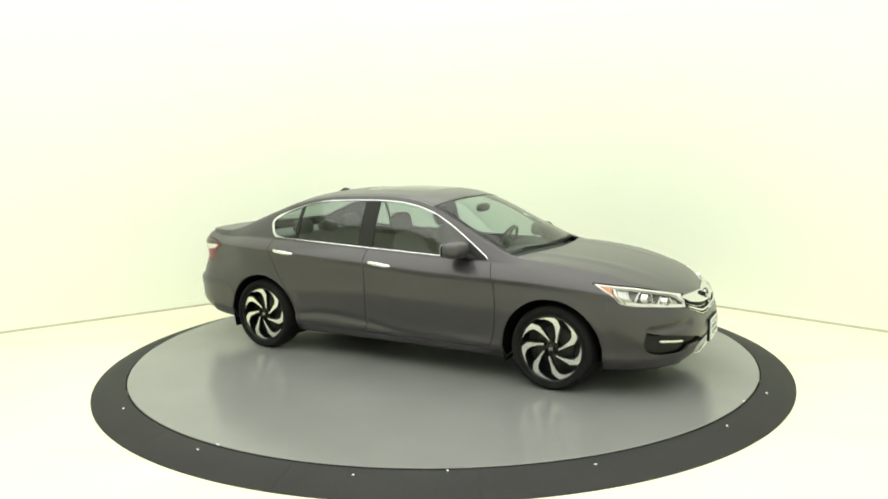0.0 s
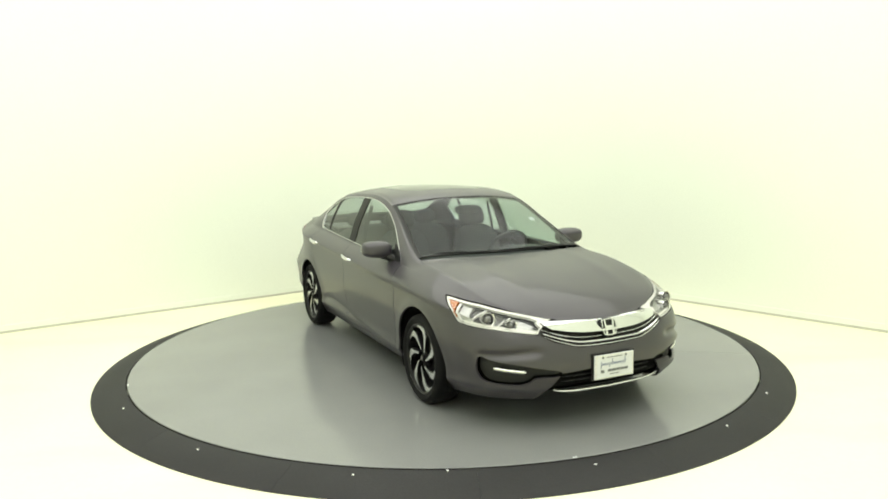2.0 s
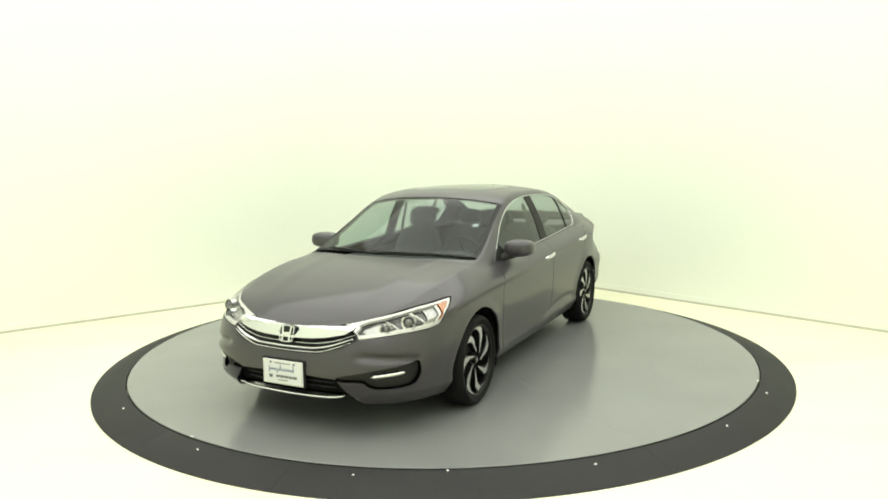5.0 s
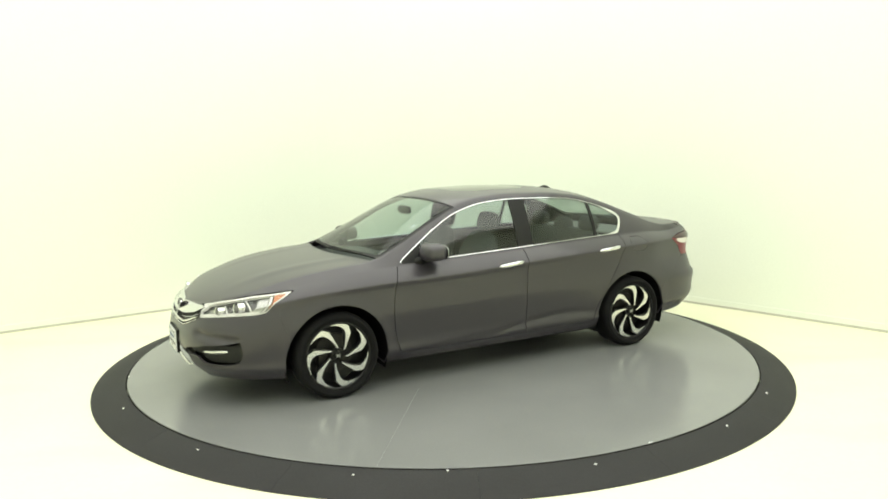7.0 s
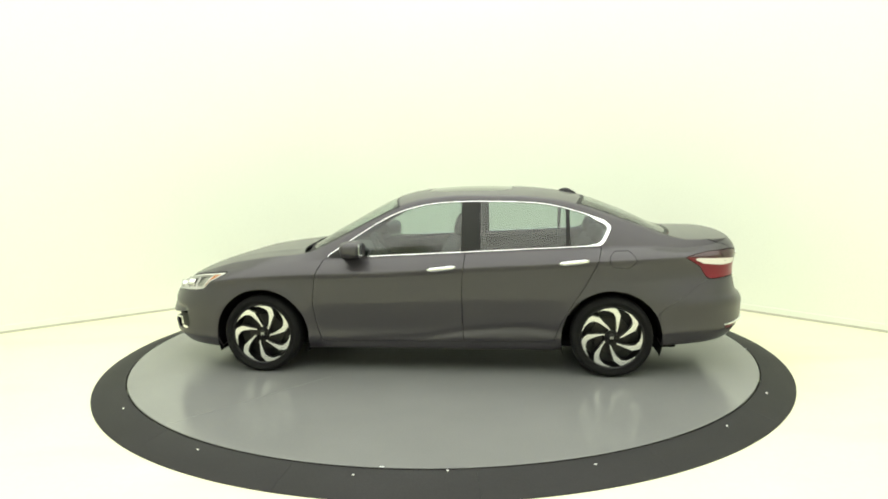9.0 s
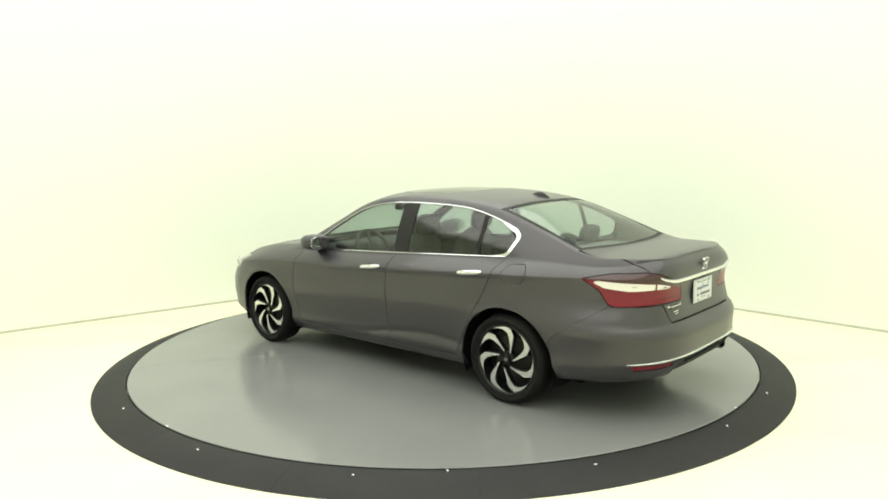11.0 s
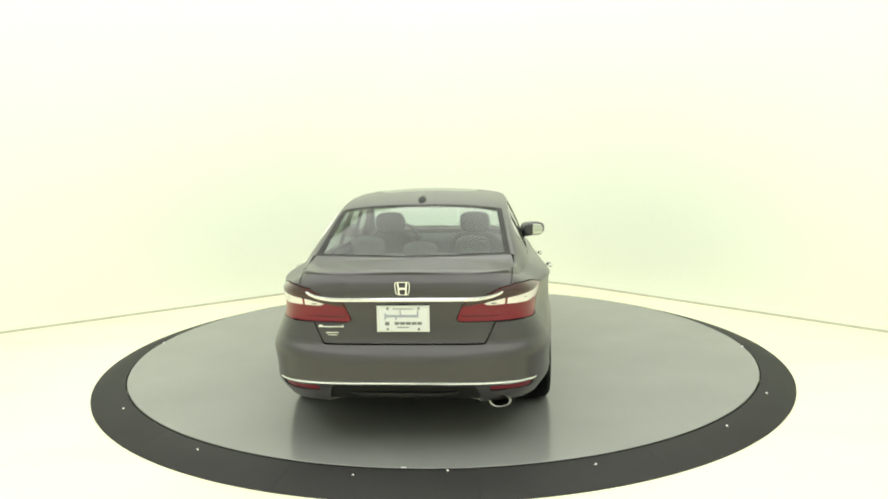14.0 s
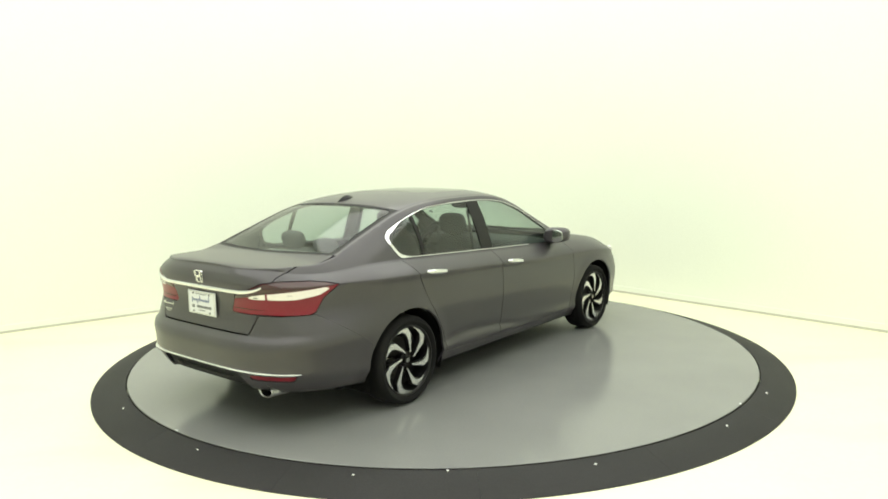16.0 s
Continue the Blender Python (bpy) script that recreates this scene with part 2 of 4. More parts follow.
def platform():
    thing = tagged(new("turntable"), "round grey painted rotating platform, slightly glossy", "turntable")
    bm = bmesh.new()
    rings = lathe(bm, [(0.02, 0.0)] + [(R_DISC * k / 12, 0.0) for k in range(1, 12)] + [(R_DISC - 0.004, 0.0), (R_DISC, -0.004), (R_DISC, FLOOR)], 144, "z")
    bm.faces.new(rings[0])
    part("disc", bm, DISC, thing)
    bm = bmesh.new()
    lathe(bm, [(R_DISC + 0.0005, -0.003), (R_DISC + 0.003, -0.005), (R_DISC + 0.003, -0.03), (R_DISC + 0.0005, -0.03)], 144, "z")
    part("edge_band", bm, BLACK, thing, "dark edge band")
    for a, r0, r1 in ((53.4, 1.3, R_DISC - 0.01),):
        bm = bmesh.new()
        box(bm, r0, r1, -0.0015, 0.0015, -0.0004, 0.0006, Matrix.Rotation(radians(a), 4, "Z"))
        part("seam", bm, SEAM, thing, "thin dark seam")
    for a in (-91.7, 89.0, 179.0, -9.6):
        bm = bmesh.new()
        box(bm, R_DISC - 0.009, R_DISC - 0.001, -0.014, 0.014, -0.0005, 0.0012, Matrix.Rotation(radians(a), 4, "Z"))
        part("edge_mark", bm, WHITE, thing, "small white edge mark")
    return thing


ramp = ring_ramp()
disc = platform()


# ---- the car's skin: one smooth surface, cut into panels ----
def curve(knots):
    """A smooth monotone curve through (x, value) knots, as a function of an array."""
    k = sorted(knots)
    x, y = np.array([a for a, _ in k], float), np.array([b for _, b in k], float)
    h, d = np.diff(x), np.diff(y) / np.diff(x)
    m = np.zeros(len(x))
    m[0], m[-1] = d[0], d[-1]
    for i in range(1, len(x) - 1):
        if d[i - 1] * d[i] > 0:
            w1, w2 = 2 * h[i] + h[i - 1], h[i] + 2 * h[i - 1]
            m[i] = (w1 + w2) / (w1 / d[i - 1] + w2 / d[i])

    def at(q):
        q = np.clip(np.asarray(q, float), x[0], x[-1])
        i = np.clip(np.searchsorted(x, q) - 1, 0, len(h) - 1)
        t = (q - x[i]) / h[i]
        return (2 * t**3 - 3 * t**2 + 1) * y[i] + (t**3 - 2 * t**2 + t) * h[i] * m[i] + (3 * t**2 - 2 * t**3) * y[i + 1] + (t**3 - t**2) * h[i] * m[i + 1]
    return at


TOP = curve([(-2.40, 1.03), (-2.36, 1.056), (-2.30, 1.064), (-2.10, 1.068), (-1.95, 1.075), (-1.83, 1.115), (-1.58, 1.232), (-1.33, 1.332), (-1.06, 1.40), (-0.73, 1.438), (-0.32, 1.452), (-0.01, 1.44), (0.22, 1.412), (0.42, 1.352),
             (0.60, 1.262), (0.87, 1.115), (1.08, 0.995), (1.16, 0.962), (1.31, 0.948), (1.66, 0.902), (1.93, 0.838), (2.10, 0.775), (2.20, 0.716), (2.25, 0.676)])
RAIL_Z = curve([(-2.40, 1.035), (-2.30, 1.048), (-2.0, 1.046), (-1.85, 1.072), (-1.65, 1.145), (-1.40, 1.236), (-1.16, 1.316), (-0.9, 1.368), (-0.6, 1.392), (-0.2, 1.397), (0.08, 1.372), (0.31, 1.305), (0.52, 1.203), (0.86, 1.03), (1.0, 0.968), (1.12, 0.942), (1.3, 0.928), (1.66, 0.875), (1.93, 0.80), (2.10, 0.745), (2.25, 0.674)])
RAIL_Y = curve([(-2.40, 0.50), (-2.25, 0.60), (-2.0, 0.66), (-1.85, 0.665), (-1.65, 0.65), (-1.40, 0.632), (-1.16, 0.618), (-0.9, 0.612), (-0.6, 0.612), (-0.2, 0.616), (0.08, 0.628), (0.31, 0.642), (0.52, 0.668), (0.86, 0.722), (1.0, 0.735), (1.3, 0.735), (1.66, 0.715), (1.93, 0.655), (2.05, 0.58), (2.15, 0.42), (2.22, 0.22), (2.25, 0.0)])
BELT_Z = curve([(-2.42, 1.042), (-2.30, 1.036), (-2.15, 1.005), (-1.95, 0.99), (-1.6, 1.005), (-1.26, 0.998), (-0.25, 0.957), (0.56, 0.922), (0.86, 0.908), (1.1, 0.897), (1.4, 0.868), (1.68, 0.825), (2.0, 0.752), (2.15, 0.706), (2.21, 0.684), (2.25, 0.671)])
BELT_Y = curve([(-2.4, 0.80), (-1.9, 0.795), (-1.5, 0.775), (-1.0, 0.785), (-0.3, 0.805), (0.5, 0.812), (0.9, 0.815), (1.3, 0.82), (2.3, 0.83)])
CREASE_Z = curve([(-2.5, 0.93), (-1.91, 0.925), (-1.35, 0.905), (-0.97, 0.885), (-0.26, 0.852), (0.06, 0.835), (0.52, 0.81), (1.0, 0.80), (1.65, 0.77), (2.2, 0.68)])
LOW_Z = curve([(-2.5, 0.30), (-2.3, 0.27), (-1.9, 0.245), (-1.7, 0.23), (-1.0, 0.20), (1.0, 0.195), (1.8, 0.19), (2.1, 0.20), (2.35, 0.215)])
NOSE = curve([(0.15, 2.24), (0.22, 2.29), (0.30, 2.345), (0.42, 2.362), (0.52, 2.345), (0.60, 2.315), (0.66, 2.278), (0.70, 2.245), (0.80, 2.20), (1.1, 2.15)])
TAIL = curve([(0.15, -2.33), (0.26, -2.375), (0.34, -2.43), (0.42, -2.468), (0.54, -2.472), (0.60, -2.452), (0.64, -2.412), (0.80, -2.388), (0.90, -2.402), (0.94, -2.406), (1.0, -2.392), (1.045, -2.36), (1.1, -2.34)])
SIDE_W = curve([(0.0, 0.835), (0.10, 0.872), (0.16, 0.889), (0.24, 0.886), (0.42, 0.897), (0.66, 0.913), (0.88, 0.914), (1.0, 0.922)])
SCALLOP = curve([(-1.1, 0.35), (-0.96, 0.372), (-0.69, 0.402), (-0.29, 0.374), (0.10, 0.316), (0.8, 0.29)])
NSIDE, NGLASS, NTOP = 44, 16, 26
CREASE_ROW = 34


def station_angles():
    """Stations from the nose to the tail: a turn, a straight run, a turn."""
    out = []
    for i in range(90):
        out.append(("n", (i + 0.0) / 90 * math.pi / 2))
    for i in range(130):
        out.append(("m", i / 130))
    for i in range(81):
        out.append(("t", (1 - i / 80) * math.pi / 2))
    return out


def smooth_step(t):
    t = min(max(t, 0.0), 1.0)
    return t * t * (3 - 2 * t)


def outline(kind, q, z, w):
    """Where a station meets the plan outline at height z and half width w."""
    xn, xt = NOSE(z), TAIL(z)
    ln, lt = 0.95, 1.05
    if kind == "n":
        e = 2 / 3.1
        return xn - ln + ln * max(math.cos(q), 0) ** e, w * math.sin(q) ** e
    if kind == "t":
        p = 3.8 + smooth_step((z - 0.5) / 0.25) * 0.9
        e = 2 / p
        x = xt + lt - lt * max(math.cos(q), 0) ** e
        return x, w * math.sin(q) ** e * (1 - 0.11 * smooth_step((z - 0.55) / 0.25) * smooth_step((-1.45 - x) / 0.6))
    return (xn - ln) * (1 - q) + (xt + lt) * q, w


def skin_grid():
    """Points of the left half: rows of stations, each from the sill over the belt to the middle of the top."""
    grid, tags = [], []
    for kind, q in station_angles():
        x0, _ = outline(kind, q, 0.6, 0.9)
        xb = x0
        for _ in range(3):
            zb = float(BELT_Z(xb))
            xb, yb = outline(kind, q, zb, float(BELT_Y(x0)))
        zl, zc = float(LOW_Z(x0)), float(CREASE_Z(x0))
        zc = min(zc, zb - 0.03)
        col, tag = [], []
        xin, yin = outline(kind, q, zl, 0.80)
        col.append((xin * 0.985, yin * 0.85, zl + 0.01))
        tag.append(-0.1)
        for j in range(NSIDE):
            h = j / (NSIDE - 1)
            if j <= CREASE_ROW:
                g = j / CREASE_ROW
                z = zl + (zc - zl) * g
                w = float(SIDE_W(g))
            else:
                g = (j - CREASE_ROW) / (NSIDE - 1 - CREASE_ROW)
                z = zc + (zb - zc) * g
                w0, w1 = 0.921, float(BELT_Y(x0))
                w = w0 + (w1 - w0) * (g ** 1.7 * 0.75 + g * 0.25)
            x, y = outline(kind, q, z, w)
            if j < CREASE_ROW:      # the door skin tucks in under the shoulder line
                y -= 0.008 * math.exp(-(zc - z) / 0.075) * smooth_step((1.75 - x) / 0.5) * smooth_step((x + 2.0) / 0.5)
            zs = float(SCALLOP(x))
            y -= 0.014 * math.exp(-((z - zs + 0.018) / 0.022) ** 2) * smooth_step((0.75 - x) / 0.5) * smooth_step((x + 1.1) / 0.25) * (1 if abs(x) < 1.2 else 0)
            for ax in (1.388, -1.388):
                r = math.hypot(x - ax, z - 0.305)
                y += 0.010 * math.exp(-((r - 0.385) / 0.05) ** 2) * (1 if y > 0.7 else 0)
            col.append((x, y, z))
            tag.append(h)
        xe, ye, ze = col[-1]
        yr, zr, zt = min(float(RAIL_Y(xe)), ye * 0.995), float(RAIL_Z(xe)), float(TOP(xe))
        zr = max(zr, ze + 0.0005)
        zt = max(zt, zr + 0.0005)
        bow = 0.018 * smooth_step((zr - ze) / 0.25)
        for j in range(1, NGLASS + 1):
            g = j / NGLASS
            y = ye + (yr - ye) * g + bow * math.sin(math.pi * g)
            z = ze + (zr - ze) * (g if zr - ze > 0.12 else g)
            col.append((xe, y, z))
            tag.append(1 + g)
        for j in range(1, NTOP + 1):
            g = j / NTOP
            y = yr * (1 - g)
            z = zr + (zt - zr) * (1 - (1 - g) ** 2.3)
            col.append((xe, y, z))
            tag.append(2 + g)
        grid.append(col)
        tags.append(tag)
    return np.array(grid), np.array(tags)


GRID, UTAG = skin_grid()
# hood ridges and the soft dip above each fog lamp
for i in range(GRID.shape[0]):
    for j in range(46, GRID.shape[1]):
        x, y, z = GRID[i, j]
        if x > 1.15:
            yr = 0.47 - 0.10 * (x - 1.2)
            GRID[i, j, 2] += 0.008 * math.exp(-((y - yr) / 0.055) ** 2) * smooth_step((2.15 - x) / 0.5)
    if i < 90:
        for j in range(1, 36):
            x, y, z = GRID[i, j]
            way = math.hypot(2.36 - x, y)
            dip = smooth_step((way - 0.46) / 0.1) * smooth_step((0.88 - way) / 0.06) * math.exp(-((z - 0.515 + (way - 0.6) * 0.10) / 0.024) ** 2)
            GRID[i, j, 0] -= 0.022 * dip
            GRID[i, j, 1] -= 0.012 * dip
for _ in range(2):      # soften the rail and the belt across the section, a little along the car
    g = GRID.copy()
    g[:, 46:-1] = GRID[:, 46:-1] * 0.5 + (GRID[:, 45:-2] + GRID[:, 47:]) * 0.25
    GRID = g
    g = GRID.copy()
    g[1:-1] = GRID[1:-1] * 0.5 + (GRID[:-2] + GRID[2:]) * 0.25
    g[:, :, 1][[0, -1]] = 0
    GRID = g


def grid_normals(g):
    du, dv = np.gradient(g, axis=1), np.gradient(g, axis=0)
    n = np.cross(dv, du)
    n[0, :, 1], n[-1, :, 1] = 0, 0
    n[:, -1, 1] = 0
    length = np.linalg.norm(n, axis=2, keepdims=True)
    n = n / np.maximum(length, 1e-12)
    side = (n * (g - np.array([0, 0, 0.6]))).sum(axis=2)
    return n if np.median(side) > 0 else -n


NORM = grid_normals(GRID)
ARC = np.zeros(GRID.shape[:2])      # way round the outline from the nose's (or tail's) middle
mid_line = GRID[:, 30, :2]
steps = np.linalg.norm(np.diff(mid_line, axis=0), axis=1)
run = np.concatenate([[0], np.cumsum(steps)])
ARC[:] = run[:, None]
ARC_ALL = float(run[-1])
# columns: x y z, nx ny nz, u, arc from the nose
SKIN = np.concatenate([GRID, NORM, UTAG[..., None], ARC[..., None]], axis=2)
ROWS, COLS = SKIN.shape[:2]
SKIN_V = SKIN.reshape(-1, 8)
SKIN_F = [(i * COLS + j, (i + 1) * COLS + j, (i + 1) * COLS + j + 1, i * COLS + j + 1) for i in range(ROWS - 1) for j in range(COLS - 1)]
SKIN_FA = np.array(SKIN_F)
_p = SKIN_V[SKIN_FA[:, :3], :3]
_n = np.cross(_p[:, 1] - _p[:, 0], _p[:, 2] - _p[:, 0])
WIND = float(np.sign((_n * SKIN_V[SKIN_FA[:, 0], 3:6]).sum(axis=1).sum()))


def cut(verts, faces, keep):
    """Clips polygons to where keep(verts) is at least 0. verts: array of rows; faces: tuples."""
    val = keep(verts)
    rows = [v for v in verts]
    made = {}
    out = []
    sign = val >= 0

    def between(a, b):
        key = (a, b) if a < b else (b, a)
        if key not in made:
            t = val[a] / (val[a] - val[b])
            made[key] = len(rows)
            rows.append(verts[a] * (1 - t) + verts[b] * t)
        return made[key]
    for f in faces:
        s = [sign[i] for i in f]
        if all(s):
            out.append(f)
        elif any(s):
            poly = []
            for k, i in enumerate(f):
                j = f[(k + 1) % len(f)]
                if sign[i]:
                    poly.append(i)
                if sign[i] != sign[j]:
                    poly.append(between(i, j))
            if len(poly) > 2:
                out.append(tuple(poly))
    return np.array(rows), out


def inside(points, a, b, rounded=0.0):
    """Signed distance into a closed polygon of (a, b) points: positive within."""
    p = np.array(points, float)
    q = np.roll(p, -1, axis=0)
    x, y = a[:, None], b[:, None]
    e = q - p
    wx, wy = x - p[:, 0], y - p[:, 1]
    t = np.clip((wx * e[:, 0] + wy * e[:, 1]) / np.maximum((e ** 2).sum(1), 1e-12), 0, 1)
    d = np.sqrt((wx - e[:, 0] * t) ** 2 + (wy - e[:, 1] * t) ** 2).min(axis=1)
    up = (p[:, 1] <= y) & (q[:, 1] > y)
    down = (p[:, 1] > y) & (q[:, 1] <= y)
    cross = e[:, 0] * wy - e[:, 1] * wx
    wind = (up & (cross > 0)).sum(1) - (down & (cross < 0)).sum(1)
    return np.where(wind != 0, d, -d)


def smooth_loop(points, times=2):
    """Rounds the corners of a closed polygon (corner cutting)."""
    pts = [Vector(p) for p in points]
    for _ in range(times):
        out = []
        for i, p in enumerate(pts):
            n = pts[(i + 1) % len(pts)]
            out += [p * 0.78 + n * 0.22, p * 0.22 + n * 0.78]
        pts = out
    return [tuple(p) for p in pts]


def region(keeps, first=None):
    """The part of the left half skin where all the functions are at least 0."""
    verts, faces = SKIN_V, SKIN_F
    rough = np.ones(len(SKIN_V), bool)
    for k in keeps:
        rough &= k(SKIN_V) > -0.12
    hit = rough[SKIN_FA].any(axis=1)
    faces = [SKIN_F[i] for i in np.nonzero(hit)[0]]
    used = sorted({i for f in faces for i in f})
    renum = {v: i for i, v in enumerate(used)}
    verts = SKIN_V[used]
    faces = [tuple(renum[i] for i in f) for f in faces]
    for k in keeps:
        if not faces:
            break
        verts, faces = cut(verts, faces, k)
    return verts, faces


def panel(name, keeps, mat, parent, label="", side=1, lift=0.0, lip=0.014, both=False, upright=1.0):
    """A panel cut from the skin, lifted along its normals (by a number, or by a function of height), edges turned inwards by lip."""
    verts, faces = region(keeps)
    used = sorted({i for f in faces for i in f})
    renum = {v: i for i, v in enumerate(used)}
    verts = verts[used]
    faces = [tuple(reversed([renum[i] for i in f])) if WIND < 0 else tuple(renum[i] for i in f) for f in faces]
    rise = lift(verts[:, 2])[:, None] if callable(lift) else lift
    pos, nor = verts[:, :3] + verts[:, 3:6] * rise, verts[:, 3:6] * np.array([1, 1, upright])
    nor = nor / np.maximum(np.linalg.norm(nor, axis=1, keepdims=True), 1e-9)
    if both:
        flip = np.array([1, -1, 1])
        n = len(pos)
        on_axis = np.abs(pos[:, 1]) < 1e-5
        link = [i if on_axis[i] else n + i for i in range(n)]
        pos, nor = np.concatenate([pos, pos * flip]), np.concatenate([nor, nor * flip])
        faces = faces + [tuple(link[i] for i in reversed(f)) for f in faces]
    elif side < 0:
        flip = np.array([1, -1, 1])
        pos, nor = pos * flip, nor * flip
        faces = [tuple(reversed(f)) for f in faces]
    count = {}
    for f in faces:
        for k in range(len(f)):
            a, b = f[k], f[(k + 1) % len(f)]
            if a == b:
                continue
            key = (min(a, b), max(a, b))
            count[key] = None if key in count else (a, b)
    rim = [e for e in count.values() if e is not None]
    pos_l, nor_l = [tuple(p) for p in pos], [tuple(p) for p in nor]
    out_f, ring = list(faces), {}
    for a, b in rim if lip else ():
        e = pos[b] - pos[a]
        if np.linalg.norm(e) < 1e-7:
            continue
        sideways = np.cross(e, nor[a])
        sideways /= max(np.linalg.norm(sideways), 1e-9)
        quad = []
        for v, depth in ((b, 0), (a, 0), (a, lip), (b, lip)):
            quad.append(len(pos_l))
            pos_l.append(tuple(pos[v] - nor[v] * depth))
            nor_l.append(tuple(sideways))
        out_f.append(tuple(quad))
    me = bpy.data.meshes.new(name)
    me.from_pydata(pos_l, [], [tuple(dict.fromkeys(f)) for f in out_f if len(set(f)) > 2])
    me.validate()
    for p in me.polygons:
        p.use_smooth = True
    me.update()
    if len(me.vertices) == len(nor_l):
        me.normals_split_custom_set_from_vertices(nor_l)
    me.materials.append(mat)
    ob = new(name, me)
    if parent is not None:
        ob.parent = parent
    return tagged(ob, label)


# panel outlines, on the side (x, z)
DLO = smooth_loop([(0.885, 0.915), (0.56, 0.932), (-0.25, 0.966), (-1.25, 1.008), (-1.325, 1.012), (-1.40, 1.15), (-1.375, 1.19), (-1.16, 1.268), (-0.91, 1.334), (-0.62, 1.354), (-0.21, 1.360), (0.08, 1.337), (0.31, 1.27), (0.52, 1.155), (0.76, 1.0)], 2)
G = 0.0028


def dlo(v):
    return inside(DLO, v[:, 0], v[:, 2])


FLAP = smooth_loop([(-1.365, 0.85), (-1.555, 0.85), (-1.56, 0.982), (-1.365, 0.982)], 3)


def flap(v):
    return inside(FLAP, v[:, 0], v[:, 2])


def trim_width(v):
    """The chrome surround is slim, and broad at the rear corner."""
    return 0.0050 + 0.019 * np.clip((-1.20 - v[:, 0]) / 0.1, 0, 1)


def is_side(v):
    return 2.0 - v[:, 6]


def above(z, gap=0.0):
    return lambda v: v[:, 2] - z - gap


def below(z, gap=0.0):
    return lambda v: z - v[:, 2] - gap


def outside(f, gap=0.0):
    return lambda v: -f(v) - gap


def within(f, gap=0.0):
    return lambda v: f(v) - gap


def arch(v):
    """Positive within a wheel opening."""
    r = np.minimum(np.hypot(v[:, 0] - 1.385, v[:, 2] - 0.30), np.hypot(v[:, 0] + 1.385, v[:, 2] - 0.30))
    low = 0.384 - r
    return np.where(v[:, 1] > 0.55, low, -0.3)


DOOR_F = curve([(0.15, 0.87), (0.27, 0.895), (0.45, 0.94), (0.59, 0.952), (0.77, 0.935), (0.92, 0.875), (1.1, 0.80)])
DOOR_B = curve([(0.15, -0.24), (0.31, -0.242), (0.68, -0.236), (0.97, -0.262), (1.5, -0.30)])
DOOR_R = curve([(0.15, -0.93), (0.30, -0.955), (0.42, -1.0), (0.53, -1.06), (0.75, -1.20), (0.90, -1.275), (1.0, -1.315), (1.1, -1.36)])
SILL_Z = curve([(-1.1, 0.275), (1.0, 0.262)])


def ahead(c):
    return lambda v: v[:, 0] - c(v[:, 2])


def sill(v):
    return v[:, 2] - SILL_Z(v[:, 0])


BUMP_F = curve([(0.1, 1.72), (0.5, 1.745), (0.66, 1.80), (0.80, 1.70), (1.0, 1.70)])
BUMP_R = curve([(0.1, -1.73), (0.5, -1.745), (0.62, -1.90), (0.70, -2.02), (0.76, -2.12)])


# lamps, grilles: outlines by way round the bumper and height
def tail_arc(v):
    return ARC_ALL - v[:, 7]


HEAD = [(0.455, 0.668), (0.49, 0.622), (0.62, 0.636), (0.76, 0.650), (0.95, 0.661), (1.03, 0.674), (1.052, 0.735), (1.19, 0.812), (1.12, 0.806), (0.90, 0.780), (0.75, 0.752), (0.62, 0.724), (0.53, 0.70)]
TAILLAMP = [(0.30, 0.766), (0.348, 0.880), (0.45, 0.914), (0.576, 0.962), (0.704, 0.975), (0.90, 0.965), (1.0, 0.948), (1.085, 0.928), (0.955, 0.85), (0.90, 0.772), (0.86, 0.757), (0.597, 0.766)]


def head(v):
    return np.minimum(np.where(v[:, 0] > 1.0, inside(HEAD, v[:, 7], v[:, 2]), -1), (1.7 - v[:, 6]) * 0.2)


def taillamp(v):
    return np.where(v[:, 0] < -1.0, inside(TAILLAMP, tail_arc(v), v[:, 2]), -1)


LID_SIDE = curve([(0.60, 0.455), (0.65, 0.476), (0.747, 0.522), (0.957, 0.618), (1.046, 0.638), (1.2, 0.66)])


def lid_face(v):
    """Positive on the trunk lid's rear face."""
    return np.minimum(np.minimum(LID_SIDE(v[:, 2]) - v[:, 1], v[:, 2] - 0.642), np.minimum(2.0 - v[:, 6], -1.98 - v[:, 0]))


def ws_base(v):
    return 1.165 - 0.10 * (v[:, 1] / 0.7) ** 2 - v[:, 0]          # positive behind the windscreen's base


def ws_top(v):
    return v[:, 0] - (0.36 - 0.07 * (v[:, 1] / 0.6) ** 2)         # positive ahead of the roof's edge


def rw_top(v):
    return -v[:, 0] - (1.20 - 0.07 * (v[:, 1] / 0.6) ** 2)        # positive behind the roof's edge


def rw_base(v):
    return v[:, 0] + (1.925 - 0.09 * (v[:, 1] / 0.6) ** 2)        # positive ahead of the deck


def is_top(v, gap=0.0):
    return v[:, 6] - 2.0


def top_in(d):
    return lambda v: v[:, 6] - 2.0 - d


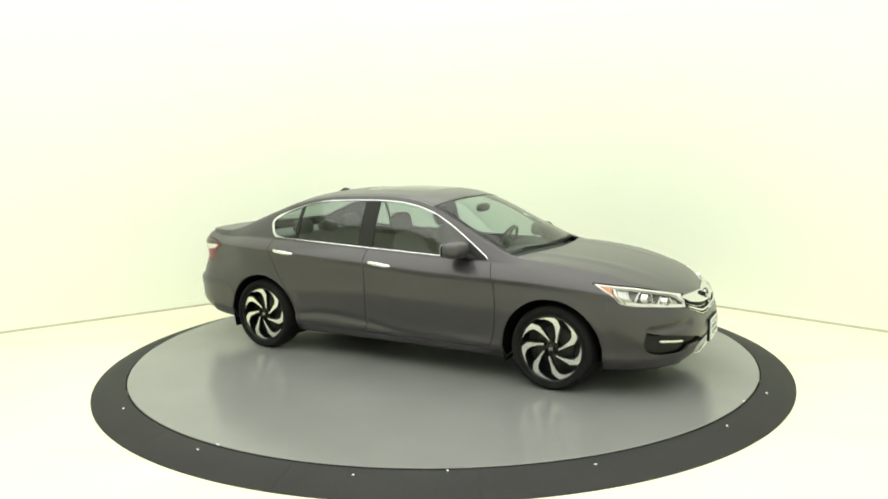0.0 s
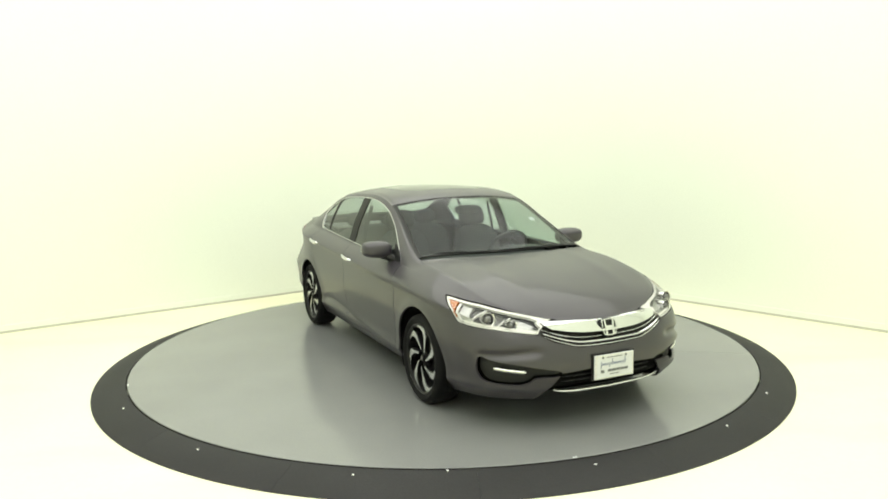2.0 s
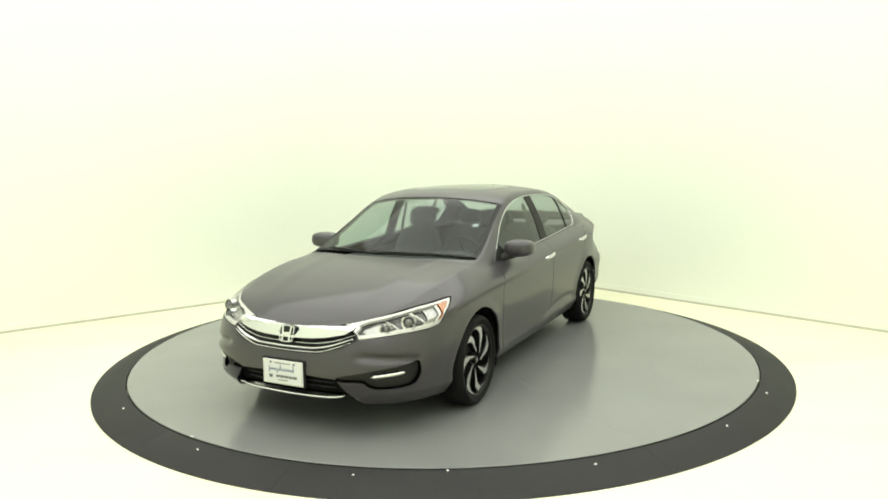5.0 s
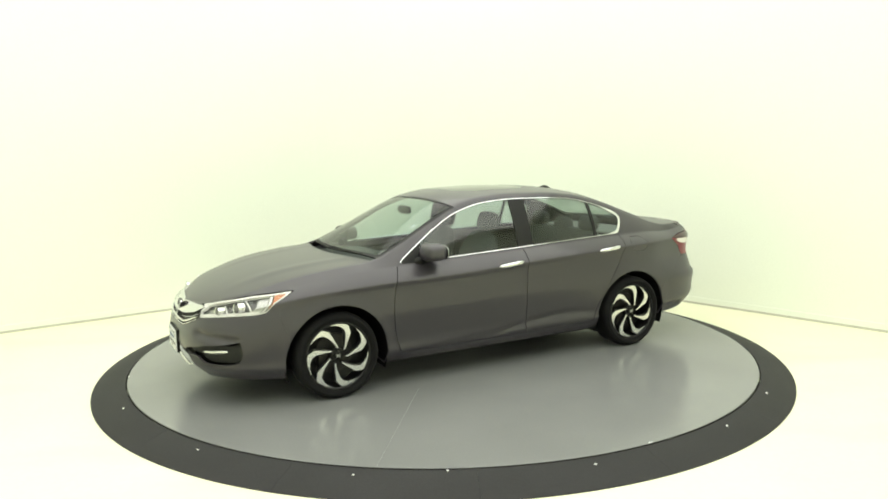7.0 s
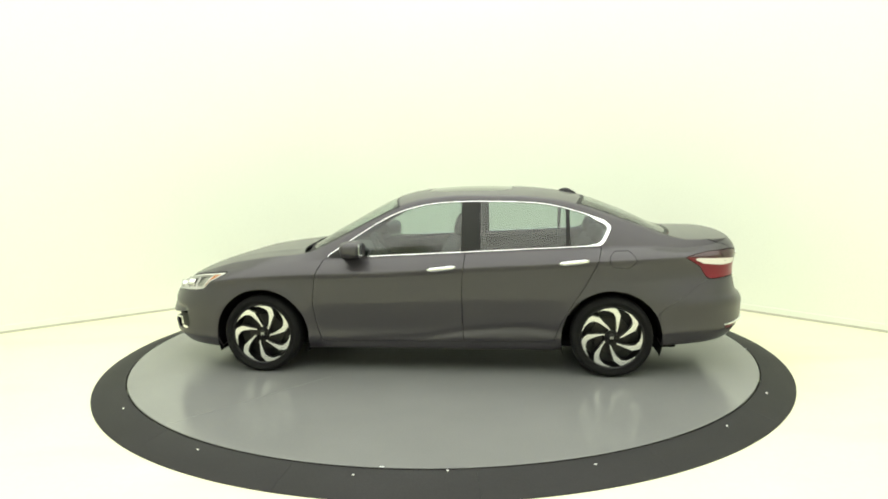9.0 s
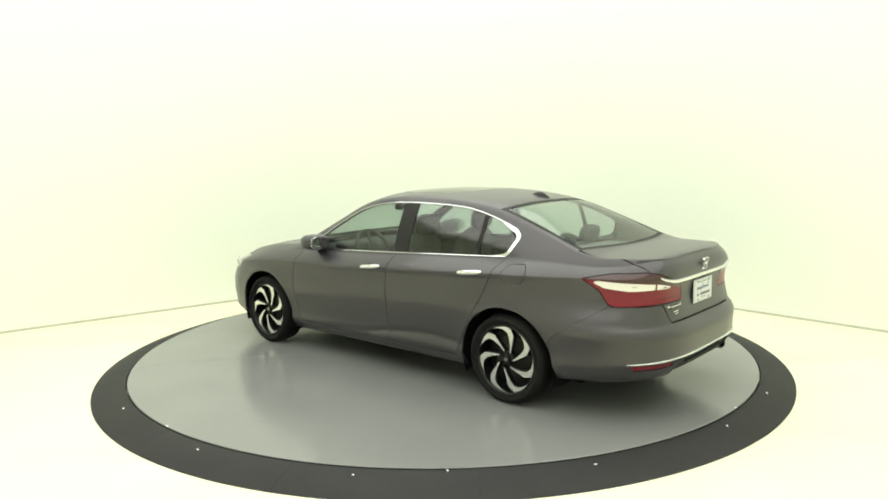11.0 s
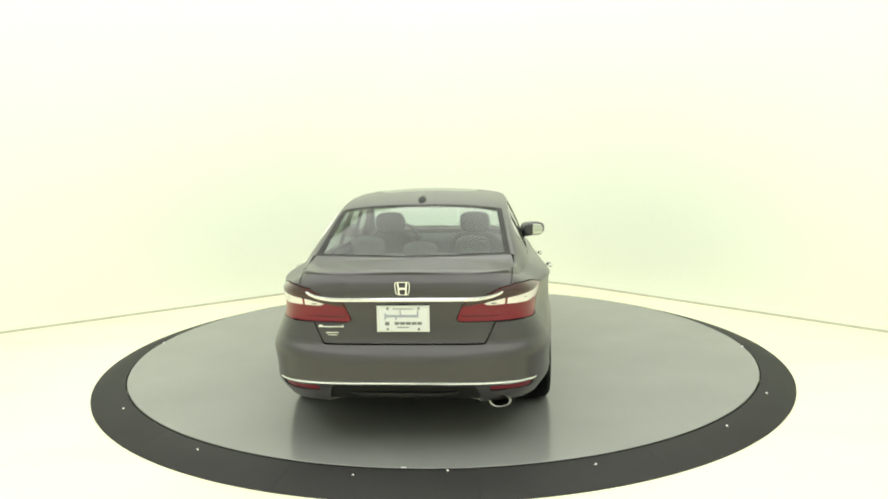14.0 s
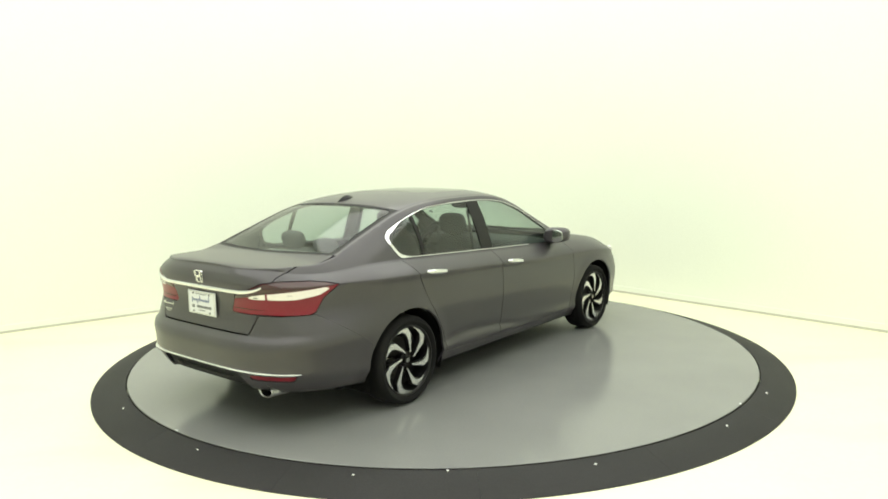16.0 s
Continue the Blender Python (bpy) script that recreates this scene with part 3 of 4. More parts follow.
GRILLE_UP = [(0.0, 0.526), (0.24, 0.534), (0.40, 0.575), (0.48, 0.617), (0.455, 0.668), (0.53, 0.697), (0.575, 0.722), (0.43, 0.730), (0.28, 0.730), (0.15, 0.730), (0.0, 0.730)]
LOWER = [(0.0, 0.18), (0.54, 0.18), (0.548, 0.222), (0.455, 0.290), (0.372, 0.383), (0.16, 0.394), (0.0, 0.394)]
FOG = smooth_loop([(0.93, 0.490), (0.966, 0.40), (0.925, 0.338), (0.86, 0.318), (0.65, 0.314), (0.585, 0.333), (0.553, 0.366), (0.37, 0.360), (0.37, 0.397), (0.53, 0.427), (0.65, 0.448), (0.83, 0.466)], 1)


def mirrored_poly(poly):
    """Closes a polygon that starts and ends on the middle line by running past it."""
    return [(-0.05, poly[0][1])] + poly + [(-0.05, poly[-1][1])]


GU, LO = mirrored_poly(GRILLE_UP), mirrored_poly(LOWER)


def grille_top(v):
    """Positive below the hood's front edge, which sweeps down into the lamps' inner ends."""
    return (np.interp(v[:, 7], [0.28, 0.42, 0.57], [1.85, 1.62, 1.05]) - v[:, 6]) * 0.2


def grille_up(v):
    return np.minimum(np.where(v[:, 0] > 1.0, inside(GU, v[:, 7], v[:, 2]), -1), grille_top(v))


def grille_low(v):
    return np.where(v[:, 0] > 1.0, inside(LO, v[:, 7], v[:, 2]), -1)


def fog(v):
    return np.where(v[:, 0] > 1.0, inside(FOG, v[:, 7], v[:, 2]), -1)


DIFF = [(-0.05, 0.20), (0.54, 0.20), (0.467, 0.346), (0.435, 0.408), (-0.05, 0.414)]


def diffuser(v):
    return np.where(v[:, 0] < -1.0, inside(DIFF, tail_arc(v), v[:, 2]), -1)


REFL = [(0.505, 0.400), (0.77, 0.390), (0.735, 0.352), (0.515, 0.362)]


def reflector(v):
    return np.where(v[:, 0] < -1.0, inside(REFL, tail_arc(v), v[:, 2]), -1)


def front_of(x):
    return lambda v: v[:, 0] - x


def behind(x):
    return lambda v: x - v[:, 0]


def car_body(car):
    bumper_f = lambda v: np.minimum(v[:, 0] - BUMP_F(v[:, 2]), 0.74 - v[:, 2])
    bumper_r = lambda v: np.minimum(BUMP_R(v[:, 2]) - v[:, 0], 0.758 - v[:, 2])
    # the hood runs to the rail, and ahead of the wheels down to the lamps
    hood_edge = lambda v: np.maximum(v[:, 6] - 2.0, np.minimum((v[:, 0] - 1.70) * 3, v[:, 6] - 1.0))
    for s in (1, -1):
        door = panel("front_door", [within(sill, G), outside(ahead(DOOR_F), G), within(ahead(DOOR_B), G), outside(dlo), is_side, below(1.0), lambda v: 1.0 - v[:, 6]], PAINT, car, "grey front door with chrome handle", s)
        rdoor = panel("rear_door", [within(sill, G), outside(ahead(DOOR_B), G), within(ahead(DOOR_R), G), outside(arch), outside(dlo), is_side, lambda v: 1.02 - v[:, 2], lambda v: 1.15 - v[:, 6]], PAINT, car, "grey rear door with chrome handle", s)
        panel("front_fender", [within(ahead(DOOR_F), G), outside(bumper_f, 0.0005), outside(arch), is_side, outside(head, G), outside(dlo, 0), front_of(0.78), outside(hood_edge, 0.002), lambda v: np.maximum(v[:, 0] - 1.02, 1.0 - v[:, 6])], PAINT, car, "", s)
        panel("side_sill", [outside(sill, G), outside(ahead(DOOR_F), -0.4), within(ahead(DOOR_R), -0.4), outside(arch), front_of(-1.2), behind(1.2), lambda v: v[:, 6]], PAINT, car, "", s)
        panel("pillar_frame", [is_side, outside(dlo), lambda v: v[:, 6] - 1.0, behind(1.02), front_of(-1.36)], PAINT, car, "", s, lip=0.02)
        panel("quarter_panel", [lambda v: np.maximum(-ahead(DOOR_R)(v) - G, np.minimum(1.36 + 0 * v[:, 0], np.minimum(v[:, 6] - 1.0, -1.36 - v[:, 0]))), is_side, outside(bumper_r, 0.0030), outside(arch), outside(dlo), outside(taillamp, G), outside(lid_face, G), (outside(flap, 0.0016) if s > 0 else (lambda v: v[:, 6] + 1)), lambda v: np.maximum(-1.36 - v[:, 0], 1.0 - v[:, 6]), lambda v: v[:, 6]], PAINT, car, "", s)
        if s > 0:
            panel("fuel_flap", [within(flap, 0.0016)], PAINT, car, "round-cornered fuel flap", s)
        # window trim and glass
        panel("window_trim", [is_side, within(dlo), lambda v: trim_width(v) - dlo(v), lambda v: np.maximum(0.60 - v[:, 0], v[:, 2] - 0.946 + (v[:, 0] - 0.56) * 0.0523)], CHROME, car, "bright chrome window surround", s, lift=0.003, lip=0.008)
        inner = lambda v: dlo(v) - trim_width(v)
        panel("pillar_cover", [is_side, inner, front_of(-0.375), behind(-0.225)], BLACK, car, "black pillar trim", s, lift=0.001)
        panel("window_divider", [is_side, inner, front_of(-1.075), behind(-1.045)], BLACK, car, "", s, lift=0.001)
        panel("front_window", [is_side, inner, front_of(-0.225), behind(0.66)], GLASS_DARK, car, "tinted front door window", s, lift=-0.004, lip=0)
        panel("mirror_base", [is_side, lambda v: np.where(v[:, 2] < 0.948 - (v[:, 0] - 0.56) * 0.0523, dlo(v), inner(v)), front_of(0.66)], BLACK, car, "", s, lift=0.001)
        panel("rear_window", [is_side, inner, front_of(-1.045), behind(-0.375)], GLASS_DARK, car, "tinted rear door window", s, lift=-0.004, lip=0)
        panel("quarter_window", [is_side, inner, behind(-1.075)], GLASS_DARK, car, "small tinted quarter window", s, lift=-0.004, lip=0)
        lamps(car, s)
        yield_handles(door, rdoor, s)
        for ax in (1.385, -1.385):
            bm = bmesh.new()
            rim = []
            for k in range(25):
                t = radians(-20 + 220 * k / 24)
                rim.append([bm.verts.new((ax + math.cos(t) * r, s * y, 0.30 + math.sin(t) * r)) for r, y in ((0.386, 0.875), (0.392, 0.80), (0.392, 0.55))])
            for p, n in zip(rim, rim[1:]):
                for k in range(2):
                    bm.faces.new((p[k], n[k], n[k + 1], p[k + 1]))
            wall = [r[2] for r in rim]
            bm.faces.new(wall)
            part("arch_liner", bm, DARK, car)
    panel("hood", [hood_edge, outside(ws_base, G), front_of(1.0), outside(grille_up, G), outside(head, G)], PAINT, car, "smooth grey metal hood", both=True)
    panel("windscreen", [top_in(0.06), within(ws_base, 0.085), within(ws_top, 0.012)], SCREEN, car, "clear windscreen glass", lift=-0.003, lip=0, both=True)
    panel("windscreen_frame", [is_top, within(ws_base, 0.055), within(ws_top, 0.004), lambda v: 0.0 - np.minimum(np.minimum(v[:, 6] - 2.06, ws_base(v) - 0.085), ws_top(v) - 0.012)], BLACK, car, "black band round the windscreen", both=True, lift=-0.002, lip=0.01)
    sun = [(-0.62, -0.1), (-0.62, 0.40), (0.08, 0.40), (0.08, -0.1)]
    sunroof = lambda v: np.where(v[:, 6] > 2, inside(smooth_loop(sun, 1), v[:, 0], v[:, 1]), -1)
    panel("roof", [is_top, outside(ws_top), outside(rw_top), outside(sunroof)], PAINT, car, "grey metal roof", both=True)
    panel("sunroof", [within(sunroof, G)], SUNROOF, car, "dark glass sunroof panel", both=True, lift=-0.001)
    panel("rear_screen", [top_in(0.10), within(rw_top, 0.03), within(rw_base, 0.03)], GLASS, car, "clear rear window glass", lift=-0.003, lip=0, both=True)
    panel("rear_screen_frame", [top_in(0.04), within(rw_top, G), within(rw_base, G), lambda v: 0.0 - np.minimum(np.minimum(v[:, 6] - 2.10, rw_base(v) - 0.03), rw_top(v) - 0.03)], BLACK, car, "", both=True, lift=-0.002, lip=0.01)
    for s in (1, -1):
        panel("rear_pillar", [is_top, lambda v: 2.04 - v[:, 6], within(rw_top), within(rw_base)], PAINT, car, "", s, lip=0.01)
    deck = lambda v: np.maximum(np.where((v[:, 6] > 2.0) & (v[:, 0] < -1.6), -rw_base(v), -1), lid_face(v))
    panel("trunk_lid", [within(deck, 0.0032), outside(taillamp, G), front_of(-3)], PAINT, car, "grey trunk lid", both=True)
    panel("front_bumper", [bumper_f, outside(arch), outside(head, G), outside(grille_up, G), outside(grille_low, 0), outside(fog, 0), lambda v: 1.0 - v[:, 6], lambda v: v[:, 6] + 0.2, front_of(1.6)], PAINT, car, "grey front bumper", both=True)
    panel("rear_bumper", [bumper_r, outside(arch), outside(taillamp, G), outside(lid_face, 0.0065), outside(diffuser), outside(reflector), lambda v: 1.0 - v[:, 6], below(0.80)], PAINT, car, "grey rear bumper", both=True)
    panel("under_shell", [lambda v: v[:, 6] * 0 + 1, outside(arch, 0.01), lambda v: 0.985 - v[:, 6]], DARK, car, "", both=True, lift=-0.06, lip=0)
    panel("headliner", [top_in(0.02), outside(ws_top, 0.03), outside(rw_top, 0.03)], TRIM_M, car, "", both=True, lift=-0.035, lip=0)
    panel("rear_diffuser", [within(diffuser, G)], BLACK, car, "black lower bumper insert", both=True, lift=-0.02)
    panel("lower_grille", [within(grille_low, 0)], DARK, car, "black lower grille", both=True, lift=-0.05, lip=0.01)
    for s in (1, -1):
        panel("fog_recess", [within(fog, 0)], POCKET, car, "black fog lamp recess", s, lift=-0.045, lip=0.01)
        panel("reflector", [within(reflector, G)], LENS_RED, car, "red bumper reflector", s, lift=-0.008)


def lamps(car, s):
    house = panel("headlight", [within(head, G)], LAMP_GREY, car, "clear headlight with amber corner", s, lift=-0.035, lip=0.02)
    cover = panel("lens", [within(head, G)], CLEAR, house, "clear lens", s, lift=0.0, lip=0.03)
    rise = lambda v: (v[:, 7] - 1.038) - (v[:, 2] - 0.75) * 0.30          # across the lamp's rear corner
    panel("amber_corner", [within(head, 0.012), rise, above(0.700)], AMBER, house, "amber side marker", s, lift=-0.004)
    panel("lamp_bezel", [within(head, 0.003), lambda v: 0.0105 - head(v)], LENS_WHITE, house, "bright lamp surround", s, lift=-0.002, lip=0.02)
    panel("light_strip", [within(head, 0.0135), lambda v: 0.009 - np.abs(rise(v) + 0.020)], LENS_WHITE, house, "white light strip", s, lift=-0.008)
    panel("reflector_bowl", [within(head, 0.0135), lambda v: 0.036 - np.abs(rise(v) + 0.075)], BOWL, house, "bright reflector", s, lift=-0.020)
    panel("light_guide", [within(head, 0.0135), lambda v: 0.007 - np.abs((v[:, 7] - 0.875) - (0.72 - v[:, 2]) * 0.8)], LENS_WHITE, house, "slanting white light guide", s, lift=-0.010)
    panel("light_guide", [within(head, 0.0135), lambda v: 0.006 - np.abs((v[:, 7] - 0.70) - (0.70 - v[:, 2]) * 0.8)], LENS_WHITE, house, "slanting white light guide", s, lift=-0.012)
    panel("reflector_bowl", [within(head, 0.016), lambda v: 0.075 - np.abs(v[:, 7] - 0.60)], BOWL, house, "bright reflector", s, lift=-0.028)
    panel("lower_bar", [within(head, 0.0125), lambda v: 0.010 - np.abs(v[:, 2] - np.interp(v[:, 7], [0.49, 0.62, 0.76, 0.95], [0.640, 0.654, 0.668, 0.680])), lambda v: 0.98 - v[:, 7]], LENS_WHITE, house, "white lower light bar", s, lift=-0.010)
    tail = panel("taillight", [within(taillamp, G), lambda v: np.abs(tail_arc(v) - 0.600) - G], LENS_RED, car, "red taillight with clear band", s)
    band = lambda v: inside([(0.425, 0.861), (0.51, 0.886), (0.592, 0.899), (0.608, 0.899), (0.72, 0.908), (0.96, 0.919), (1.05, 0.925), (1.0, 0.904), (0.934, 0.876), (0.777, 0.859), (0.608, 0.864), (0.592, 0.864)], tail_arc(v), v[:, 2])
    panel("upper_lens", [within(taillamp, 0.004), lambda v: v[:, 2] - np.interp(tail_arc(v), [0.3, 0.42, 0.60, 0.72, 1.1], [0.85, 0.868, 0.902, 0.911, 0.928]), lambda v: np.abs(tail_arc(v) - 0.600) - G], RED_DARK, tail, "dark red upper lens", s, lift=0.002, lip=0.004)
    panel("lens_rib", [within(taillamp, 0.02), lambda v: 0.004 - np.abs(v[:, 2] - 0.80), lambda v: np.abs(tail_arc(v) - 0.600) - 0.02], RED_DARK, tail, "", s, lift=0.002, lip=0.003)
    for a0, a1, z0, z1 in ((0.69, 0.80, 0.876, 0.892), (0.50, 0.55, 0.868, 0.877)):
        panel("bulb_shade", [lambda v: inside(smooth_loop([(a0, (z0 + z1) / 2), ((a0 + a1) / 2, z0), (a1, (z0 + z1) / 2), ((a0 + a1) / 2, z1)], 1), tail_arc(v), v[:, 2]), behind(-1.0)], LAMP_GREY, tail, "dark bulb behind the clear band", s, lift=0.004, lip=0.003)
    panel("clear_band", [within(taillamp, G), band, lambda v: np.abs(tail_arc(v) - 0.600) - 0.008], TAIL_CLEAR, tail, "clear band", s, lift=0.002, lip=0.004)


def side_y(x, z):
    sel = SKIN[:, :62].reshape(-1, 8)
    k = int(np.argmin((sel[:, 0] - x) ** 2 + (sel[:, 2] - z) ** 2))
    return float(sel[k, 1])


def yield_handles(door, rdoor, s):
    for owner, x, z in ((door, -0.079, 0.856), (rdoor, -1.097, 0.904)):
        y = side_y(x, z) * s
        bm = bmesh.new()
        pts = [(x + d * 0.115, y + s * (0.012 + 0.024 * (1 - abs(d) ** 4)), z - 0.012 * d) for d in (-1, -0.9, -0.6, -0.2, 0.2, 0.6, 0.9, 1)]
        tube(bm, pts, 0.0165, 12, flat=0.6, taper=0.3)
        part("handle", bm, CHROME, owner, "chrome door handle")


# ---- wheels ----
WHEEL_R, RIM_R = 0.316, 0.2445


def wheel_at(car, x, s, phase):
    """A wheel whose middle is at x, on the side s: tyre, dish, seven bent spokes, hub, disc."""
    hub = new("wheel")
    hub.parent = car
    hub.matrix_local = pose(x, s * 0.80, 0.314) @ Matrix.Diagonal((1 if s > 0 else -1, s, 1, 1))
    tagged(hub, "two-tone alloy wheel with black tyre")
    bm = bmesh.new()
    lathe(bm, [(RIM_R - 0.006, -0.10), (RIM_R + 0.012, -0.105), (WHEEL_R - 0.03, -0.108), (WHEEL_R - 0.008, -0.09), (WHEEL_R - 0.004, -0.07), (WHEEL_R - 0.001, -0.03), (WHEEL_R - 0.001, 0.03), (WHEEL_R - 0.004, 0.07), (WHEEL_R - 0.010, 0.09),
               (WHEEL_R - 0.03, 0.106), (RIM_R + 0.035, 0.109), (RIM_R + 0.012, 0.102), (RIM_R + 0.004, 0.092), (RIM_R - 0.006, 0.088)], 72, "y")
    part("tyre", bm, TYRE, hub, "black rubber tyre")
    bm = bmesh.new()
    lathe(bm, [(RIM_R + 0.003, 0.094), (RIM_R - 0.004, 0.097), (RIM_R - 0.012, 0.090), (RIM_R - 0.02, 0.05), (RIM_R - 0.03, -0.02), (0.10, -0.03), (0.02, -0.03)], 64, "y")
    part("rim", bm, RIM_BLACK, hub, "gloss black alloy barrel")
    bm = bmesh.new()
    lathe(bm, [(0.02, -0.012), (0.145, -0.012), (0.147, -0.02), (0.147, -0.028)], 48, "y")
    part("brake_disc", bm, STEEL, hub, "steel brake disc")
    bm = bmesh.new()
    m = Matrix.Translation((0, 0, 0))
    box(bm, 0.06, 0.13, -0.015, 0.02, -0.09, 0.02, m, 0.012)
    part("brake_caliper", bm, STEEL, hub)
    for k in range(7):
        turn = Matrix.Rotation(radians(k * 360 / 7 + phase), 4, "Y")
        bm = bmesh.new()
        polar = [(60, 0.2410), (48, 0.2410), (36, 0.2410), (25, 0.2405), (17, 0.2365), (10, 0.223), (0, 0.184), (-5, 0.125), (-11, 0.092), (-20, 0.066), (-13, 0.056), (-3.5, 0.086), (5, 0.122), (11, 0.162), (17, 0.190), (26, 0.2095), (37, 0.2230), (48, 0.2310), (60, 0.2365)]
        shape = [(math.sin(radians(a)) * r, math.cos(radians(a)) * r) for a, r in polar]
        prism(bm, shape, 0.0025, turn @ Matrix.Translation((0, 0.0805, 0)))
        part("spoke", bm, MACHINED, hub, "bright machined spoke face", smooth=False)
        # the black flank of the spoke, a little broader, below its machined face
        bm = bmesh.new()
        wider = [(a + (2.5 if 20 > a > -13 and k > 9 else -2.0 if k < 10 and a < 20 else 0), r) for k, (a, r) in enumerate(polar)]
        prism(bm, [(math.sin(radians(a)) * r, math.cos(radians(a)) * r) for a, r in wider], 0.032, turn @ Matrix.Translation((0, 0.048, 0)))
        part("spoke_flank", bm, RIM_BLACK, hub, smooth=False)
    bm = bmesh.new()
    lathe(bm, [(0.0005, 0.082), (0.020, 0.082), (0.026, 0.078), (0.028, 0.06), (0.05, 0.055), (0.052, 0.03)], 32, "y")
    part("hub_cap", bm, RIM_BLACK, hub)
    bm = bmesh.new()
    box(bm, -0.013, -0.006, 0.081, 0.086, -0.013, 0.013)
    box(bm, 0.006, 0.013, 0.081, 0.086, -0.013, 0.013)
    box(bm, -0.008, 0.008, 0.081, 0.085, -0.003, 0.004)
    part("hub_badge", bm, BOWL, hub, smooth=False)
    for k in range(5):
        bm = bmesh.new()
        t = radians(72 * k + 20)
        lathe(bm, [(0.0005, 0.07), (0.006, 0.07), (0.008, 0.055)], 8, "y", Matrix.Translation((math.cos(t) * 0.039, 0, math.sin(t) * 0.039)))
        part("wheel_nut", bm, STEEL, hub)
    return hub


# ---- the car ----
car = tagged(new("car"), "dark grey four-door sedan with chrome trim on the platform", "car")
car_body(car)
for wx in (1.388, -1.388):
    for ws in (1, -1):
        wheel_at(car, wx, ws, (-33 if wx > 0 else -20.5) if ws > 0 else (-22 if wx > 0 else -12))


def blob(bm, centre, size, power=2.6, n=20, m=None):
    """A rounded cushion: a superellipsoid with half sizes size."""
    e = 2 / power
    sg = lambda c: math.copysign(abs(c) ** e, c)
    rows = []
    for i in range(n + 1):
        a = -math.pi / 2 + math.pi * i / n
        row = []
        for k in range(2 * n):
            b = 2 * math.pi * k / (2 * n)
            v = Vector((sg(math.cos(a)) * sg(math.cos(b)) * size[0], sg(math.cos(a)) * sg(math.sin(b)) * size[1], sg(math.sin(a)) * size[2]))
            v = (m @ v if m is not None else v) + Vector(centre)
            row.append(bm.verts.new(v))
        rows.append(row)
    for p, q in zip(rows, rows[1:]):
        for k in range(2 * n):
            j = (k + 1) % (2 * n)
            bm.faces.new((p[k], p[j], q[j], q[k]))
    bmesh.ops.remove_doubles(bm, verts=bm.verts, dist=1e-5)


def tilt_y(deg):
    return Matrix.Rotation(radians(deg), 4, "Y")


def ribbon(heights, lift, radius, tail=False, flat=1.0, n=8):
    """A bar round the nose or tail, through (way round, height) knots, mirrored to both sides."""
    f = curve(heights)
    last = max(a for a, _ in heights)
    pts = []
    for i in range(-40, 41):
        a = abs(i) / 40 * last
        p = bumper_point(a, float(f(a)), lift, tail)
        pts.append((p.x, p.y * (1 if i >= 0 else -1), p.z))
    bm = bmesh.new()
    tube(bm, pts, radius, n, flat, taper=0.12)
    return bm


def bumper_point(arc, z, lift=0.0, tail=False):
    """The skin at a way round the outline and a height, between the grid's points."""
    want = (ARC_ALL - arc) if tail else arc
    i = int(np.clip(np.searchsorted(run, want) - 1, 0, len(run) - 2))
    t = (want - run[i]) / max(run[i + 1] - run[i], 1e-9)
    col = SKIN[i, 1:45] * (1 - t) + SKIN[i + 1, 1:45] * t
    return Vector([float(np.interp(z, col[:, 2], col[:, k] + lift * col[:, 3 + k])) for k in range(3)])


def emblem(parent, x, z, facing, size, lean, backing=None):
    """A rounded upright frame round two leaning bars, as a plain shape."""
    m = Matrix.Translation((x, 0, z)) @ Matrix.Rotation(radians(90 if facing > 0 else -90), 4, "Z") @ Matrix.Rotation(radians(lean), 4, "X")
    w, h = size / 2, size * 0.44

    def frame_loop(k):
        a, b, c = w * k, w * k * 0.86, h * (k - 0.01)
        return smooth_loop([(-a * 0.97, c * 0.72), (-b, -c * 0.72), (-b * 0.72, -c), (b * 0.72, -c), (b, -c * 0.72), (a * 0.97, c * 0.72), (a * 0.74, c), (-a * 0.74, c)], 1)
    if backing is not None:
        bm = bmesh.new()
        prism(bm, smooth_loop([(-w * 1.08, h * 1.08), (-w * 0.92, -h * 1.1), (w * 0.92, -h * 1.1), (w * 1.08, h * 1.08)], 2), 0.012, m @ Matrix.Translation((0, -0.012, 0)))
        owner = part("emblem", bm, backing, parent, "chrome badge on a dark ground")
    else:
        owner = parent
    bm = bmesh.new()
    outer, innr = frame_loop(1.0), frame_loop(0.885)
    rings = []
    for loop, d in ((outer, 0.0), (outer, -0.010), (innr, -0.010), (innr, 0.0)):
        rings.append([bm.verts.new(m @ Vector((a, d - 0.006, b))) for a, b in loop])
    for p, q in zip(rings, rings[1:]):
        for k in range(len(p)):
            bm.faces.new((p[k], p[(k + 1) % len(p)], q[(k + 1) % len(p)], q[k]))
    for sx in (1, -1):
        prism(bm, [(sx * w * 0.64, h * 0.84), (sx * w * 0.44, h * 0.84), (sx * w * 0.36, 0), (sx * w * 0.32, -h * 0.84), (sx * w * 0.54, -h * 0.84), (sx * w * 0.56, 0)], 0.012, m @ Matrix.Translation((0, -0.018, 0)))
    prism(bm, [(-w * 0.42, h * 0.16), (w * 0.42, h * 0.16), (w * 0.40, -h * 0.16), (-w * 0.40, -h * 0.16)], 0.012, m @ Matrix.Translation((0, -0.0175, 0)))
    part("badge", bm, CHROME, owner, "chrome badge", smooth=False)


